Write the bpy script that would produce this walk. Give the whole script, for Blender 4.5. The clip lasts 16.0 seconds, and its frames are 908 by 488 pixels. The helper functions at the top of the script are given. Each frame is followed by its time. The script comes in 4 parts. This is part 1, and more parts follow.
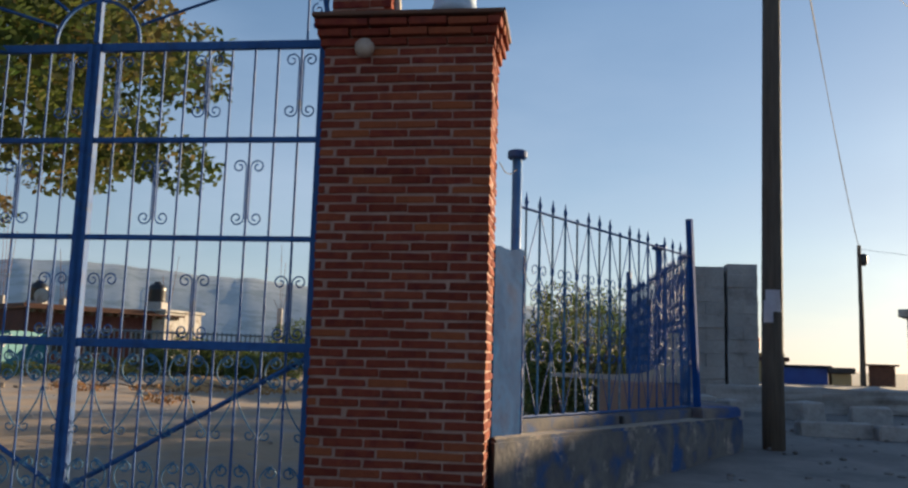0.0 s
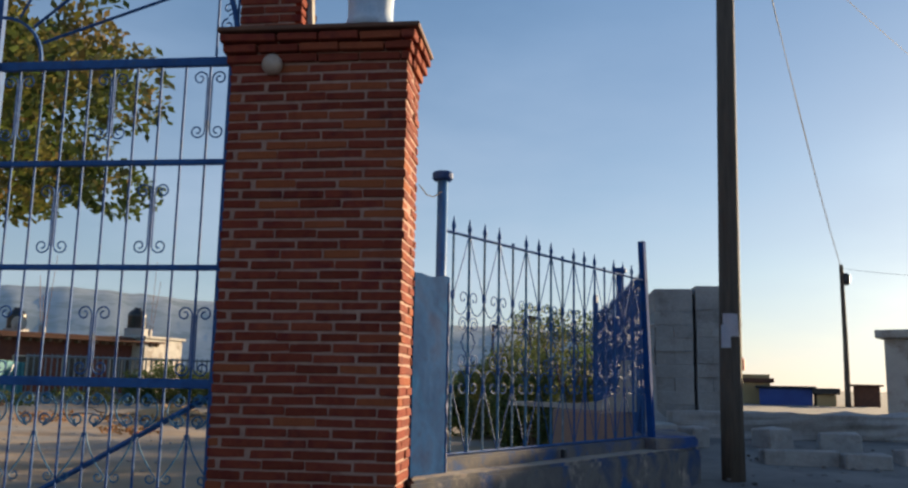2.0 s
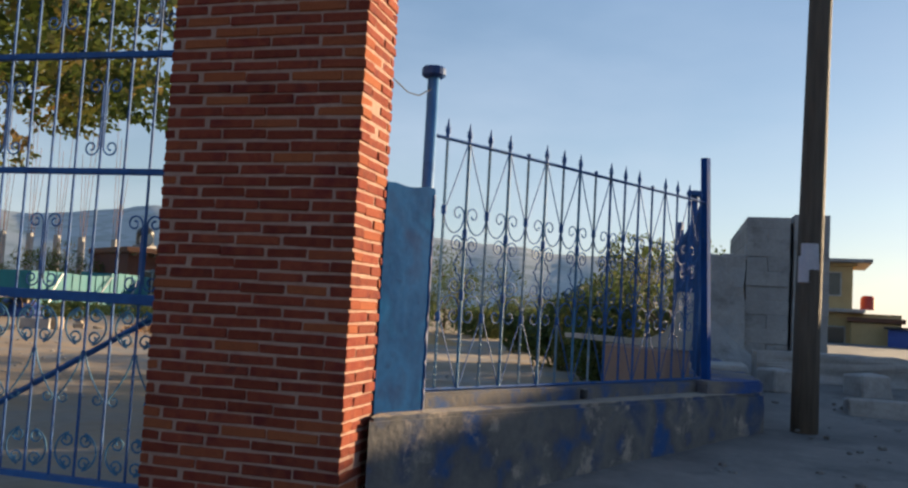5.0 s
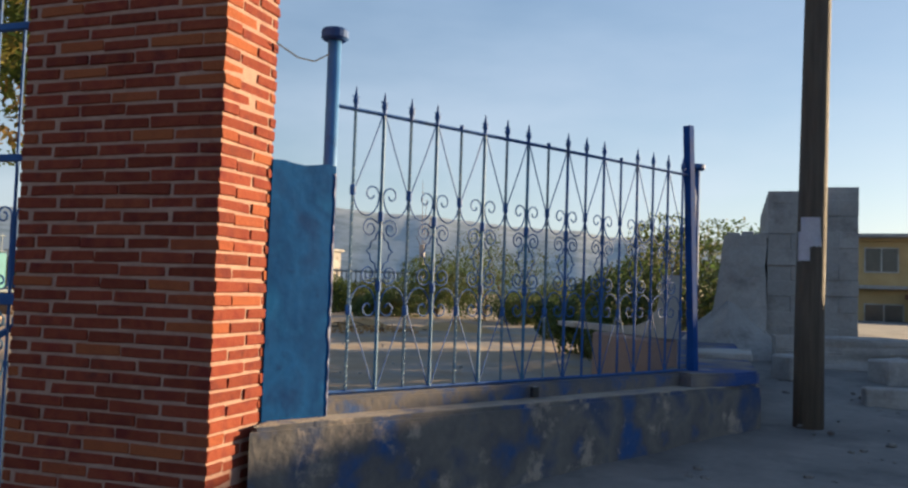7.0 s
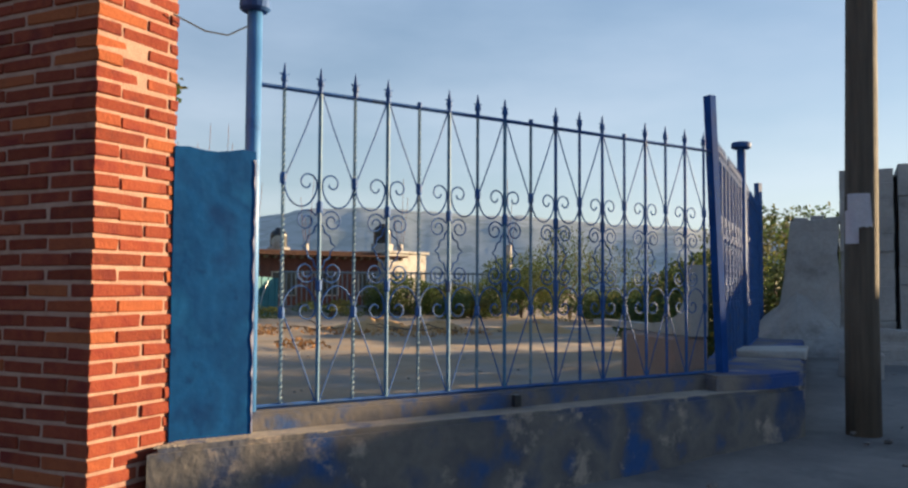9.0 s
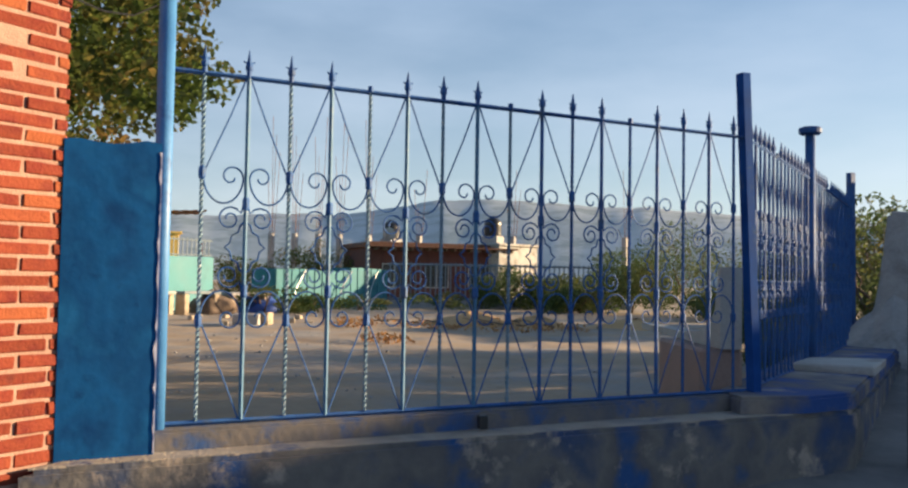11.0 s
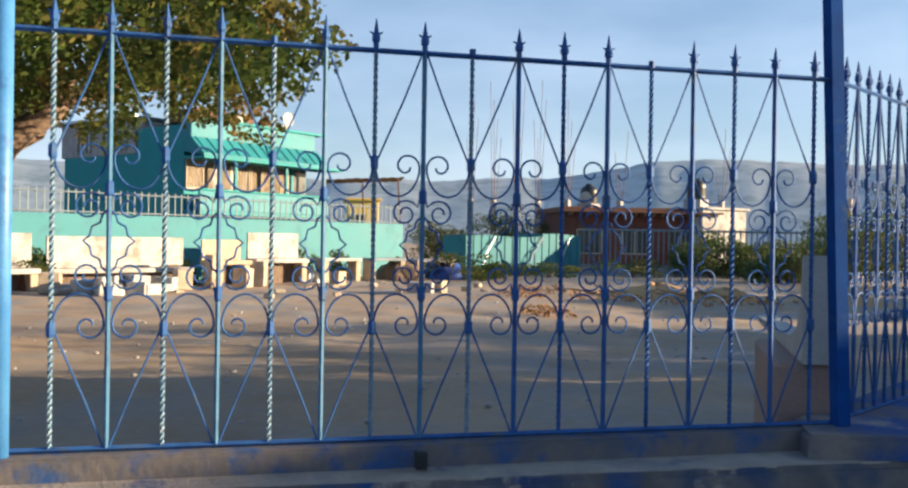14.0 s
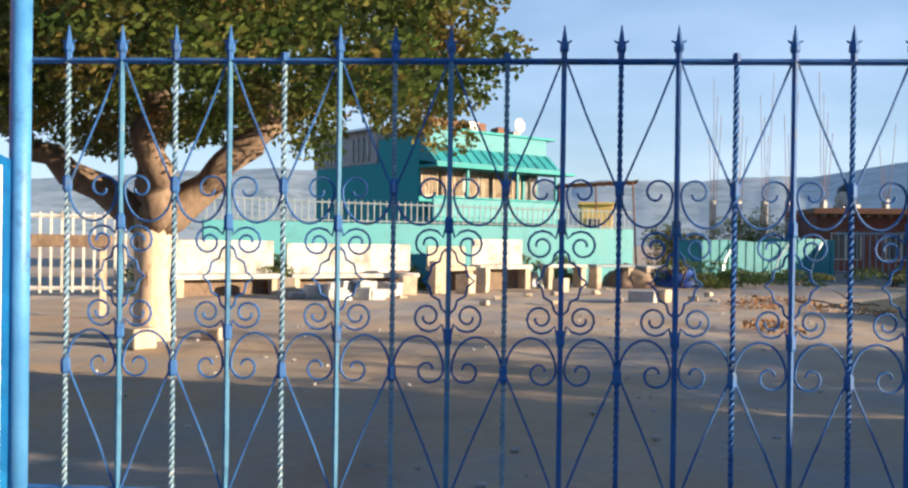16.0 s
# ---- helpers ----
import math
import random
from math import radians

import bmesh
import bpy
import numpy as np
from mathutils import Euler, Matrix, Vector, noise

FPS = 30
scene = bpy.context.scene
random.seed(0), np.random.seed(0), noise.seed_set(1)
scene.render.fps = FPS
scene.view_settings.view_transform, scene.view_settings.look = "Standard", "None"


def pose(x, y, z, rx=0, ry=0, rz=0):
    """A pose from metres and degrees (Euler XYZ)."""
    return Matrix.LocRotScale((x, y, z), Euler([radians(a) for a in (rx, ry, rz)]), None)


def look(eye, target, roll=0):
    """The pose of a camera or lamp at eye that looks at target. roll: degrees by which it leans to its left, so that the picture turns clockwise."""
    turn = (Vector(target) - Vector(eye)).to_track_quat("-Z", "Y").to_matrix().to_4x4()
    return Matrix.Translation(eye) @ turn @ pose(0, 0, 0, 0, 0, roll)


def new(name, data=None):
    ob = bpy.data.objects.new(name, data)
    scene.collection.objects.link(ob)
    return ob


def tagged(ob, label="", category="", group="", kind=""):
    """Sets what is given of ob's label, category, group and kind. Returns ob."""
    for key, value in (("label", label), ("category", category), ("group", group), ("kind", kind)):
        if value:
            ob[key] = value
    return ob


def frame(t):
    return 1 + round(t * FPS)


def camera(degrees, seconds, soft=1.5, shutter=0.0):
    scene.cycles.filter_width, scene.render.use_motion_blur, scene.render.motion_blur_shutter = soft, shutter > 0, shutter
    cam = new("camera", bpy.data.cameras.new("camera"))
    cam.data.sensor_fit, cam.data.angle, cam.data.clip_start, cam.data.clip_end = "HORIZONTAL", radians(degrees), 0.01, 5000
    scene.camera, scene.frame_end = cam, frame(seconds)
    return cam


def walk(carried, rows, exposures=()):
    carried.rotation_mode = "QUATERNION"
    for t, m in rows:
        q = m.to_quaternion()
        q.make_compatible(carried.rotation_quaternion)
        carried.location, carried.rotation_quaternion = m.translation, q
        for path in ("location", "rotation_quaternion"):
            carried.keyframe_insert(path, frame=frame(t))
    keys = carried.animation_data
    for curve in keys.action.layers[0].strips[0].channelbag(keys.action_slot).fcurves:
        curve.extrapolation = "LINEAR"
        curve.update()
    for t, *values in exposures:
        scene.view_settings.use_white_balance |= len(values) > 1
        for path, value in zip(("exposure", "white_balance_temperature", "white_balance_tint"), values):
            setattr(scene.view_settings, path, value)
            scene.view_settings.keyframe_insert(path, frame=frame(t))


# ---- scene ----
cam = camera(55.0, 16.0, 2.4)
PATH = [
    (0, (0.128, 0.094, 1.466), (0.038, 2.074, 1.731), 1.70),
    (0.5, (0.205, 0.168, 1.481), (0.178, 2.153, 1.728), 1.90),
    (1, (0.329, 0.3, 1.522), (0.315, 2.284, 1.775), 1.50),
    (1.5, (0.474, 0.379, 1.539), (0.419, 2.359, 1.817), 1.20),
    (2, (0.607, 0.454, 1.554), (0.535, 2.428, 1.87), 1.10),
    (2.5, (0.677, 0.578, 1.542), (0.587, 2.545, 1.89), 1.40),
    (3, (0.754, 0.766, 1.564), (0.726, 2.742, 1.87), 1.50),
    (3.5, (0.867, 0.886, 1.59), (0.764, 2.867, 1.846), 1.70),
    (3.7, (0.987, 0.926, 1.606), (0.812, 2.905, 1.833), 2.20),
    (5.8, (1.742, 1.606, 1.576), (1.312, 3.556, 1.697), 2.60),
    (6, (1.863, 1.656, 1.583), (1.407, 3.6, 1.698), 2.40),
    (6.5, (1.964, 1.91, 1.571), (1.506, 3.853, 1.694), 2.40),
    (7, (2.102, 2.141, 1.647), (1.621, 4.08, 1.752), 1.90),
    (7.5, (2.312, 2.302, 1.631), (1.756, 4.22, 1.736), 1.80),
    (8, (2.479, 2.484, 1.653), (1.884, 4.392, 1.733), 1.40),
    (8.5, (2.523, 2.737, 1.65), (1.916, 4.64, 1.746), 0.56),
    (9, (2.678, 2.958, 1.638), (1.983, 4.83, 1.742), 0.32),
    (9.2, (2.747, 3.055, 1.654), (2.014, 4.913, 1.758), 0.51),
    (11.5, (3.346, 4.081, 1.757), (2.343, 5.81, 1.825), 0.90),
    (12, (3.412, 4.372, 1.801), (2.366, 6.076, 1.851), 0.78),
    (12.5, (3.489, 4.587, 1.784), (2.4, 6.264, 1.81), 0.57),
    (13, (3.603, 4.863, 1.869), (2.427, 6.48, 1.834), 1.42),
    (13.5, (3.682, 5.091, 1.84), (2.402, 6.628, 1.821), 1.33),
    (14, (3.699, 5.337, 1.879), (2.341, 6.805, 1.869), 0.93),
    (14.5, (3.806, 5.59, 1.949), (2.353, 6.963, 1.915), 1.07),
    (15, (3.949, 5.802, 1.911), (2.41, 7.079, 1.892), 0.80),
    (15.5, (3.9, 6.053, 2.003), (2.274, 7.217, 1.957), 0.94),
    (16, (3.865, 6.277, 2.004), (2.151, 7.308, 1.992), 0.79),
]
walk(cam, [(t, look(eye, target, roll)) for t, eye, target, roll in PATH], [(0, 1.34, 6250, 10), (3.5, 1.34, 6300, 10), (6, 1.6, 6500, 10), (7, 1.6, 6550, 10), (9, 1.66, 6650, 10), (12.5, 1.72, 6350, 10), (16, 1.9, 5800, 10)])

# ---- light ----
SUN = Vector((0.715, 0.699, 0.168)).normalized()
world = bpy.data.worlds.new("sky")
scene.world = world
world.use_nodes = True
wn = world.node_tree.nodes
sky = wn.new("ShaderNodeTexSky")
sky.sky_type = "NISHITA"
sky.sun_disc = False
sky.sun_elevation = math.asin(SUN.z)
sky.sun_rotation = math.atan2(SUN.x, SUN.y)
sky.air_density, sky.dust_density, sky.ozone_density = 1.0, 0.75, 3.0
wn["Background"].inputs["Strength"].default_value = 0.053
# thin high cloud: a pale veil, whiter low down, drifting into faint streaks
link = world.node_tree.links.new
coord, apart = wn.new("ShaderNodeTexCoord"), wn.new("ShaderNodeSeparateXYZ")
link(coord.outputs["Generated"], apart.inputs[0])
tint = wn.new("ShaderNodeValToRGB")
el = tint.color_ramp.elements
el[0].position, el[0].color = 0.0, (5.8, 6.3, 6.9, 1)
el[1].position, el[1].color = 1.0, (1.2, 2.0, 3.4, 1)
mid = el.new(0.16)
mid.color = (4.3, 5.0, 5.9, 1)
mid = el.new(0.42)
mid.color = (1.9, 3.0, 4.6, 1)
link(apart.outputs["Z"], tint.inputs["Fac"])
stretch = wn.new("ShaderNodeMapping")
stretch.inputs["Scale"].default_value = (2.2, 2.2, 7.0)
streak = wn.new("ShaderNodeTexNoise")
streak.inputs["Scale"].default_value, streak.inputs["Detail"].default_value = 1.6, 7
amount = wn.new("ShaderNodeMapRange")
amount.inputs["From Min"].default_value, amount.inputs["From Max"].default_value = 0.38, 0.68
amount.inputs["To Min"].default_value, amount.inputs["To Max"].default_value = 0.34, 0.62
link(coord.outputs["Generated"], stretch.inputs["Vector"])
link(stretch.outputs[0], streak.inputs["Vector"])
link(streak.outputs["Fac"], amount.inputs["Value"])
veil = wn.new("ShaderNodeMix")
veil.data_type = "RGBA"
link(amount.outputs[0], veil.inputs["Factor"])
link(sky.outputs[0], veil.inputs["A"])
link(tint.outputs["Color"], veil.inputs["B"])
link(veil.outputs["Result"], wn["Background"].inputs["Color"])
sun = new("sun", bpy.data.lights.new("sun", "SUN"))
sun.data.energy, sun.data.angle, sun.data.color = 5.0, radians(0.6), (1.0, 0.75, 0.45)
sun.matrix_world = look(SUN * 60, (0, 0, 0))


# ---- materials ----
def material(name, colors, scale=6.0, rough=0.85, bump=0.2, fine=60.0, metal=0.0, spread=0.0, stain=None, stain_scale=1.2, stain_at=(0.55, 0.65), stretch=(1, 1, 1), island=False, odd=None, gloss=0.5, haze=None):
    """Two-scale procedural surface: large patches between colours, fine grain in value and relief, optional stains and per-piece spread."""
    m = bpy.data.materials.new(name)
    m.use_nodes = True
    n, link = m.node_tree.nodes, m.node_tree.links.new
    p = n["Principled BSDF"]
    tc, mp = n.new("ShaderNodeTexCoord"), n.new("ShaderNodeMapping")
    mp.inputs["Scale"].default_value = stretch
    geo = n.new("ShaderNodeNewGeometry")
    link(geo.outputs["Position"], mp.inputs["Vector"])
    big, small = n.new("ShaderNodeTexNoise"), n.new("ShaderNodeTexNoise")
    for tex, s, d in ((big, scale, 6), (small, fine, 4)):
        tex.inputs["Scale"].default_value, tex.inputs["Detail"].default_value = s, d
        link(mp.outputs[0], tex.inputs["Vector"])
    ramp = n.new("ShaderNodeValToRGB")
    el = ramp.color_ramp.elements
    for i, c in enumerate(colors):
        x = 0.3 + 0.4 * i / max(1, len(colors) - 1)
        e = el[i] if i < 2 else el.new(x)
        e.position, e.color = x, (*c, 1)
    if len(colors) == 1:
        el[1].color = (*colors[0], 1)
    link(big.outputs["Fac"], ramp.inputs["Fac"])
    out = ramp.outputs["Color"]
    if stain:
        st = n.new("ShaderNodeTexNoise")
        st.inputs["Scale"].default_value, st.inputs["Detail"].default_value, st.inputs["Roughness"].default_value = stain_scale, 8, 0.65
        link(mp.outputs[0], st.inputs["Vector"])
        sr = n.new("ShaderNodeMapRange")
        sr.inputs["From Min"].default_value, sr.inputs["From Max"].default_value = stain_at
        link(st.outputs["Fac"], sr.inputs["Value"])
        mx = n.new("ShaderNodeMix")
        mx.data_type = "RGBA"
        link(sr.outputs[0], mx.inputs["Factor"])
        link(out, mx.inputs["A"])
        mx.inputs["B"].default_value = (*stain, 1)
        out = mx.outputs["Result"]
    if odd:
        info2 = n.new("ShaderNodeObjectInfo")
        pick = n.new("ShaderNodeMapRange")
        pick.inputs["From Min"].default_value, pick.inputs["From Max"].default_value = 0.7, 1.15
        link(geo.outputs["Random Per Island"] if island else info2.outputs["Random"], pick.inputs["Value"])
        mo = n.new("ShaderNodeMix")
        mo.data_type = "RGBA"
        link(pick.outputs[0], mo.inputs["Factor"])
        link(out, mo.inputs["A"])
        mo.inputs["B"].default_value = (*odd, 1)
        out = mo.outputs["Result"]
    p.inputs["Specular IOR Level"].default_value = gloss
    # distance haze imitated by a faint glow of the surface itself
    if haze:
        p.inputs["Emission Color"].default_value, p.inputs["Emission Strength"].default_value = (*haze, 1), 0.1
    hsv = n.new("ShaderNodeHueSaturation")
    link(out, hsv.inputs["Color"])
    grain = n.new("ShaderNodeMapRange")
    grain.inputs["To Min"].default_value, grain.inputs["To Max"].default_value = 0.82, 1.18
    link(small.outputs["Fac"], grain.inputs["Value"])
    val = grain.outputs[0]
    if spread:
        info = n.new("ShaderNodeObjectInfo")
        rnd = n.new("ShaderNodeMapRange")
        rnd.inputs["To Min"].default_value, rnd.inputs["To Max"].default_value = 1 - spread, 1 + spread
        link(geo.outputs["Random Per Island"] if island else info.outputs["Random"], rnd.inputs["Value"])
        mul = n.new("ShaderNodeMath")
        mul.operation = "MULTIPLY"
        link(val, mul.inputs[0])
        link(rnd.outputs[0], mul.inputs[1])
        val = mul.outputs[0]
    link(val, hsv.inputs["Value"])
    link(hsv.outputs[0], p.inputs["Base Color"])
    rr = n.new("ShaderNodeMapRange")
    rr.inputs["To Min"].default_value, rr.inputs["To Max"].default_value = max(0.05, rough - 0.12), min(1, rough + 0.1)
    link(big.outputs["Fac"], rr.inputs["Value"])
    link(rr.outputs[0], p.inputs["Roughness"])
    p.inputs["Metallic"].default_value = metal
    if bump:
        bn = n.new("ShaderNodeBump")
        bn.inputs["Strength"].default_value, bn.inputs["Distance"].default_value = bump, 0.01
        link(small.outputs["Fac"], bn.inputs["Height"])
        link(bn.outputs[0], p.inputs["Normal"])
    return m


BRICK = material("red_brick", [(0.135, 0.023, 0.02), (0.205, 0.045, 0.025), (0.165, 0.03, 0.022)], 9, 0.92, 0.6, 70, odd=(0.25, 0.08, 0.03), gloss=0.12, spread=0.22, stain=(0.085, 0.024, 0.022), stain_scale=6, stain_at=(0.58, 0.75))
BRICK_JOINED = material("red_brick_joined", [(0.15, 0.025, 0.021), (0.23, 0.047, 0.027)], 9, 0.92, 0.5, 70, spread=0.25, island=True, gloss=0.12)
MORTAR = material("pale_mortar", [(0.28, 0.155, 0.12), (0.39, 0.235, 0.18)], 14, 0.95, 0.6, 120, stain=(0.24, 0.12, 0.09), stain_scale=5, stain_at=(0.55, 0.7))
IRON = material("blue_painted_iron", [(0.02, 0.062, 0.19), (0.03, 0.1, 0.28), (0.025, 0.075, 0.22)], 7, 0.68, 0.15, 140, stain=(0.07, 0.1, 0.15), stain_scale=9, stain_at=(0.56, 0.72), gloss=0.22)
# pale copy of the blue iron, sunlight painted in, for the twisted bars
IRON_SUNLIT = material("sunlit_pale_blue_iron", [(0.09, 0.17, 0.26), (0.19, 0.27, 0.33)], 14, 0.6, 0.2, 140, stain=(0.34, 0.37, 0.39), stain_scale=20, stain_at=(0.55, 0.7), gloss=0.3)
# lighter copy: painted-in sunlight on plain left bars, also the paler gate scrolls
IRON_LIGHTENED = material("lightened_blue_iron", [(0.035, 0.11, 0.22), (0.06, 0.17, 0.29), (0.045, 0.135, 0.25)], 9, 0.6, 0.15, 140, stain=(0.15, 0.21, 0.26), stain_scale=14, stain_at=(0.56, 0.7), gloss=0.28)
POST_BLUE = material("bright_blue_post_paint", [(0.04, 0.15, 0.36), (0.06, 0.2, 0.43)], 6, 0.5, 0.1, 90, stain=(0.025, 0.08, 0.22), stain_scale=7, stain_at=(0.56, 0.7), gloss=0.4)
DEEP_BLUE = material("deep_blue_post_paint", [(0.008, 0.045, 0.18), (0.013, 0.065, 0.25)], 6, 0.85, 0.1, 90, stain=(0.05, 0.09, 0.16), stain_scale=8, stain_at=(0.58, 0.72), gloss=0.06)
KERB = material("stained_kerb", [(0.05, 0.075, 0.15), (0.15, 0.13, 0.12), (0.08, 0.09, 0.12)], 3, 0.9, 0.3, 30, stain=(0.03, 0.08, 0.22), stain_scale=4, stain_at=(0.5, 0.62))
BLUE_WALL = material("blue_painted_plaster", [(0.004, 0.045, 0.15), (0.006, 0.08, 0.235), (0.005, 0.058, 0.18), (0.01, 0.105, 0.27)], 3.2, 0.9, 0.2, 20, stain=(0.003, 0.026, 0.09), stain_scale=5, stain_at=(0.56, 0.68), gloss=0.1)
LOW_WALL = material("peeling_plaster", [(0.016, 0.05, 0.16), (0.06, 0.075, 0.12), (0.15, 0.135, 0.125), (0.1, 0.095, 0.1), (0.018, 0.07, 0.21)], 2.3, 0.9, 0.5, 26, stain=(0.31, 0.255, 0.215), stain_scale=3.2, stain_at=(0.56, 0.64))
LEDGE = material("worn_concrete_ledge", [(0.24, 0.2, 0.165), (0.35, 0.295, 0.24), (0.18, 0.17, 0.18)], 3, 0.92, 0.7, 50, stain=(0.06, 0.09, 0.18), stain_scale=2.2, stain_at=(0.6, 0.7))
CORNER = material("blue_stained_concrete", [(0.014, 0.05, 0.2), (0.016, 0.06, 0.22), (0.1, 0.1, 0.13), (0.2, 0.17, 0.15)], 2.4, 0.9, 0.5, 40, stain=(0.3, 0.26, 0.22), stain_scale=1.6, stain_at=(0.56, 0.68))
PALING = material("grey_painted_paling", [(0.13, 0.17, 0.2), (0.19, 0.23, 0.26)], 5, 0.7, 0.1, 40)
DUST = material("packed_dirt", [(0.24, 0.17, 0.115), (0.35, 0.25, 0.165), (0.29, 0.205, 0.13)], 0.5, 0.95, 0.6, 9, stain=(0.26, 0.23, 0.205), stain_scale=0.4, stain_at=(0.45, 0.6))
STREET = material("dusty_street", [(0.13, 0.12, 0.118), (0.2, 0.185, 0.175), (0.155, 0.145, 0.14)], 0.9, 0.95, 0.5, 14, stain=(0.11, 0.105, 0.105), stain_scale=1.6, stain_at=(0.52, 0.68))
POLE = material("weathered_pole_wood", [(0.06, 0.045, 0.035), (0.11, 0.085, 0.065)], 5, 0.85, 0.5, 60, stretch=(6, 6, 0.5))
RUIN = material("bare_grey_block", [(0.27, 0.255, 0.25), (0.36, 0.34, 0.33)], 2.6, 0.95, 0.8, 22, spread=0.05, stain=(0.2, 0.185, 0.18), stain_scale=2.4, stain_at=(0.52, 0.68))
# near-black that paints the shade inside the tower gap
GAP_SHADE = material("gap_shade", [(0.012, 0.012, 0.014), (0.02, 0.02, 0.022)], 8, 0.9, 0.1)
WHITE = material("chalky_white_plaster", [(0.33, 0.32, 0.305), (0.44, 0.425, 0.405)], 3, 0.88, 0.3, 40, stain=(0.23, 0.2, 0.175), stain_scale=1.8, stain_at=(0.5, 0.64))
CREAM = material("cream_stone", [(0.33, 0.26, 0.19), (0.44, 0.36, 0.27)], 4, 0.9, 0.3, 40, stain=(0.24, 0.18, 0.125), stain_scale=3, stain_at=(0.54, 0.7))
TEAL = material("teal_paint", [(0.008, 0.19, 0.2), (0.012, 0.23, 0.24)], 1.2, 0.75, 0.2, 30)
AWNING = material("mid_teal_paint", [(0.012, 0.16, 0.185), (0.02, 0.2, 0.225)], 0.8, 0.7, 0.2, 30, stain=(0.008, 0.12, 0.15), stain_scale=1.0, stain_at=(0.56, 0.72))
LITTER = material("dry_leaf", [(0.3, 0.14, 0.045), (0.42, 0.21, 0.07), (0.2, 0.1, 0.045)], 3, 0.8, 0.1, 40, spread=0.35, island=True)
AQUA = material("aqua_paint", [(0.024, 0.165, 0.2), (0.04, 0.205, 0.24)], 1.2, 0.7, 0.2, 30, stain=(0.02, 0.13, 0.165), stain_scale=0.9, stain_at=(0.52, 0.68))
RED_WALL = material("dark_red_brick_wall", [(0.075, 0.026, 0.022), (0.12, 0.045, 0.035)], 3, 0.9, 0.3, 40)
YELLOW = material("yellow_paint", [(0.62, 0.42, 0.1), (0.7, 0.5, 0.16)], 2, 0.8, 0.2, 30)
TANK = material("black_plastic", [(0.012, 0.013, 0.016), (0.02, 0.021, 0.026)], 4, 0.4, 0.1, 40)
LEAF = material("leaf", [(0.045, 0.085, 0.018), (0.1, 0.13, 0.028), (0.26, 0.16, 0.05)], 0.9, 0.5, 0.1, 40, spread=0.4, island=True)
BUSH = material("bush_leaf", [(0.045, 0.08, 0.022), (0.09, 0.125, 0.035), (0.17, 0.15, 0.045)], 0.6, 0.55, 0.1, 40, spread=0.4, island=True)
PALE_BARK = material("pale_bark", [(0.36, 0.24, 0.16), (0.5, 0.37, 0.27), (0.42, 0.3, 0.2)], 4, 0.95, 0.8, 30, stain=(0.16, 0.1, 0.07), stain_scale=3, stain_at=(0.58, 0.68), stretch=(2, 2, 0.7))
BARK = material("bark", [(0.10, 0.065, 0.045), (0.2, 0.14, 0.1)], 5, 0.95, 0.8, 40, stretch=(3, 3, 0.7))
# hill colour has aerial haze mixed in: bluish base plus a weak glow
HILL = material("hazy_hillside", [(0.13, 0.16, 0.17), (0.2, 0.23, 0.25)], 0.035, 1.0, 0.0, 0.4, stain=(0.08, 0.11, 0.11), stain_scale=0.06, stain_at=(0.48, 0.6), haze=(0.24, 0.33, 0.45))
GREY_METAL = material("galvanised_metal", [(0.3, 0.32, 0.34), (0.42, 0.44, 0.46)], 5, 0.4, 0.1, 60, metal=0.8)
PAPER = material("faded_paper", [(0.7, 0.67, 0.76), (0.8, 0.77, 0.84)], 6, 0.9, 0.1, 60)
PANEL_BLUE = material("blue_tarpaulin", [(0.02, 0.05, 0.24), (0.03, 0.08, 0.32)], 2, 0.6, 0.2, 20)
OCHRE = material("ochre_plaster", [(0.42, 0.29, 0.13), (0.5, 0.36, 0.18)], 1.4, 0.85, 0.2, 20)
RUST = material("rusted_steel", [(0.09, 0.04, 0.026), (0.16, 0.07, 0.04)], 8, 0.85, 0.3, 60)
GLASS = material("dark_window_glass", [(0.03, 0.035, 0.04), (0.06, 0.06, 0.06)], 2, 0.12, 0.0)
CABLE = material("black_cable", [(0.02, 0.02, 0.022), (0.03, 0.03, 0.03)], 4, 0.5, 0.0)
CREAM_LAMP = material("frosted_lamp_globe", [(0.36, 0.26, 0.2), (0.44, 0.33, 0.26)], 10, 0.4, 0.05)


for leafy in (LEAF, BUSH):
    n, link = leafy.node_tree.nodes, leafy.node_tree.links.new
    tr, mix = n.new("ShaderNodeBsdfTranslucent"), n.new("ShaderNodeMixShader")
    p = n["Principled BSDF"]
    link(p.inputs["Base Color"].links[0].from_socket, tr.inputs["Color"])
    mix.inputs[0].default_value = 0.5
    link(p.outputs[0], mix.inputs[1])
    link(tr.outputs[0], mix.inputs[2])
    link(mix.outputs[0], n["Material Output"].inputs["Surface"])


# ---- mesh helpers ----
def part(name, bm, mat, parent=None, label="", smooth=False):
    me = bpy.data.meshes.new(name)
    bm.normal_update()
    bm.to_mesh(me)
    bm.free()
    me.materials.append(mat)
    if smooth:
        for f in me.polygons:
            f.use_smooth = True
    ob = new(name, me)
    if parent:
        ob.parent = parent
    if label:
        tagged(ob, label)
    return ob


def thing(name, m, label, category, group="", kind=""):
    ob = new(name)
    ob.matrix_world = m
    return tagged(ob, label, category, group, kind)


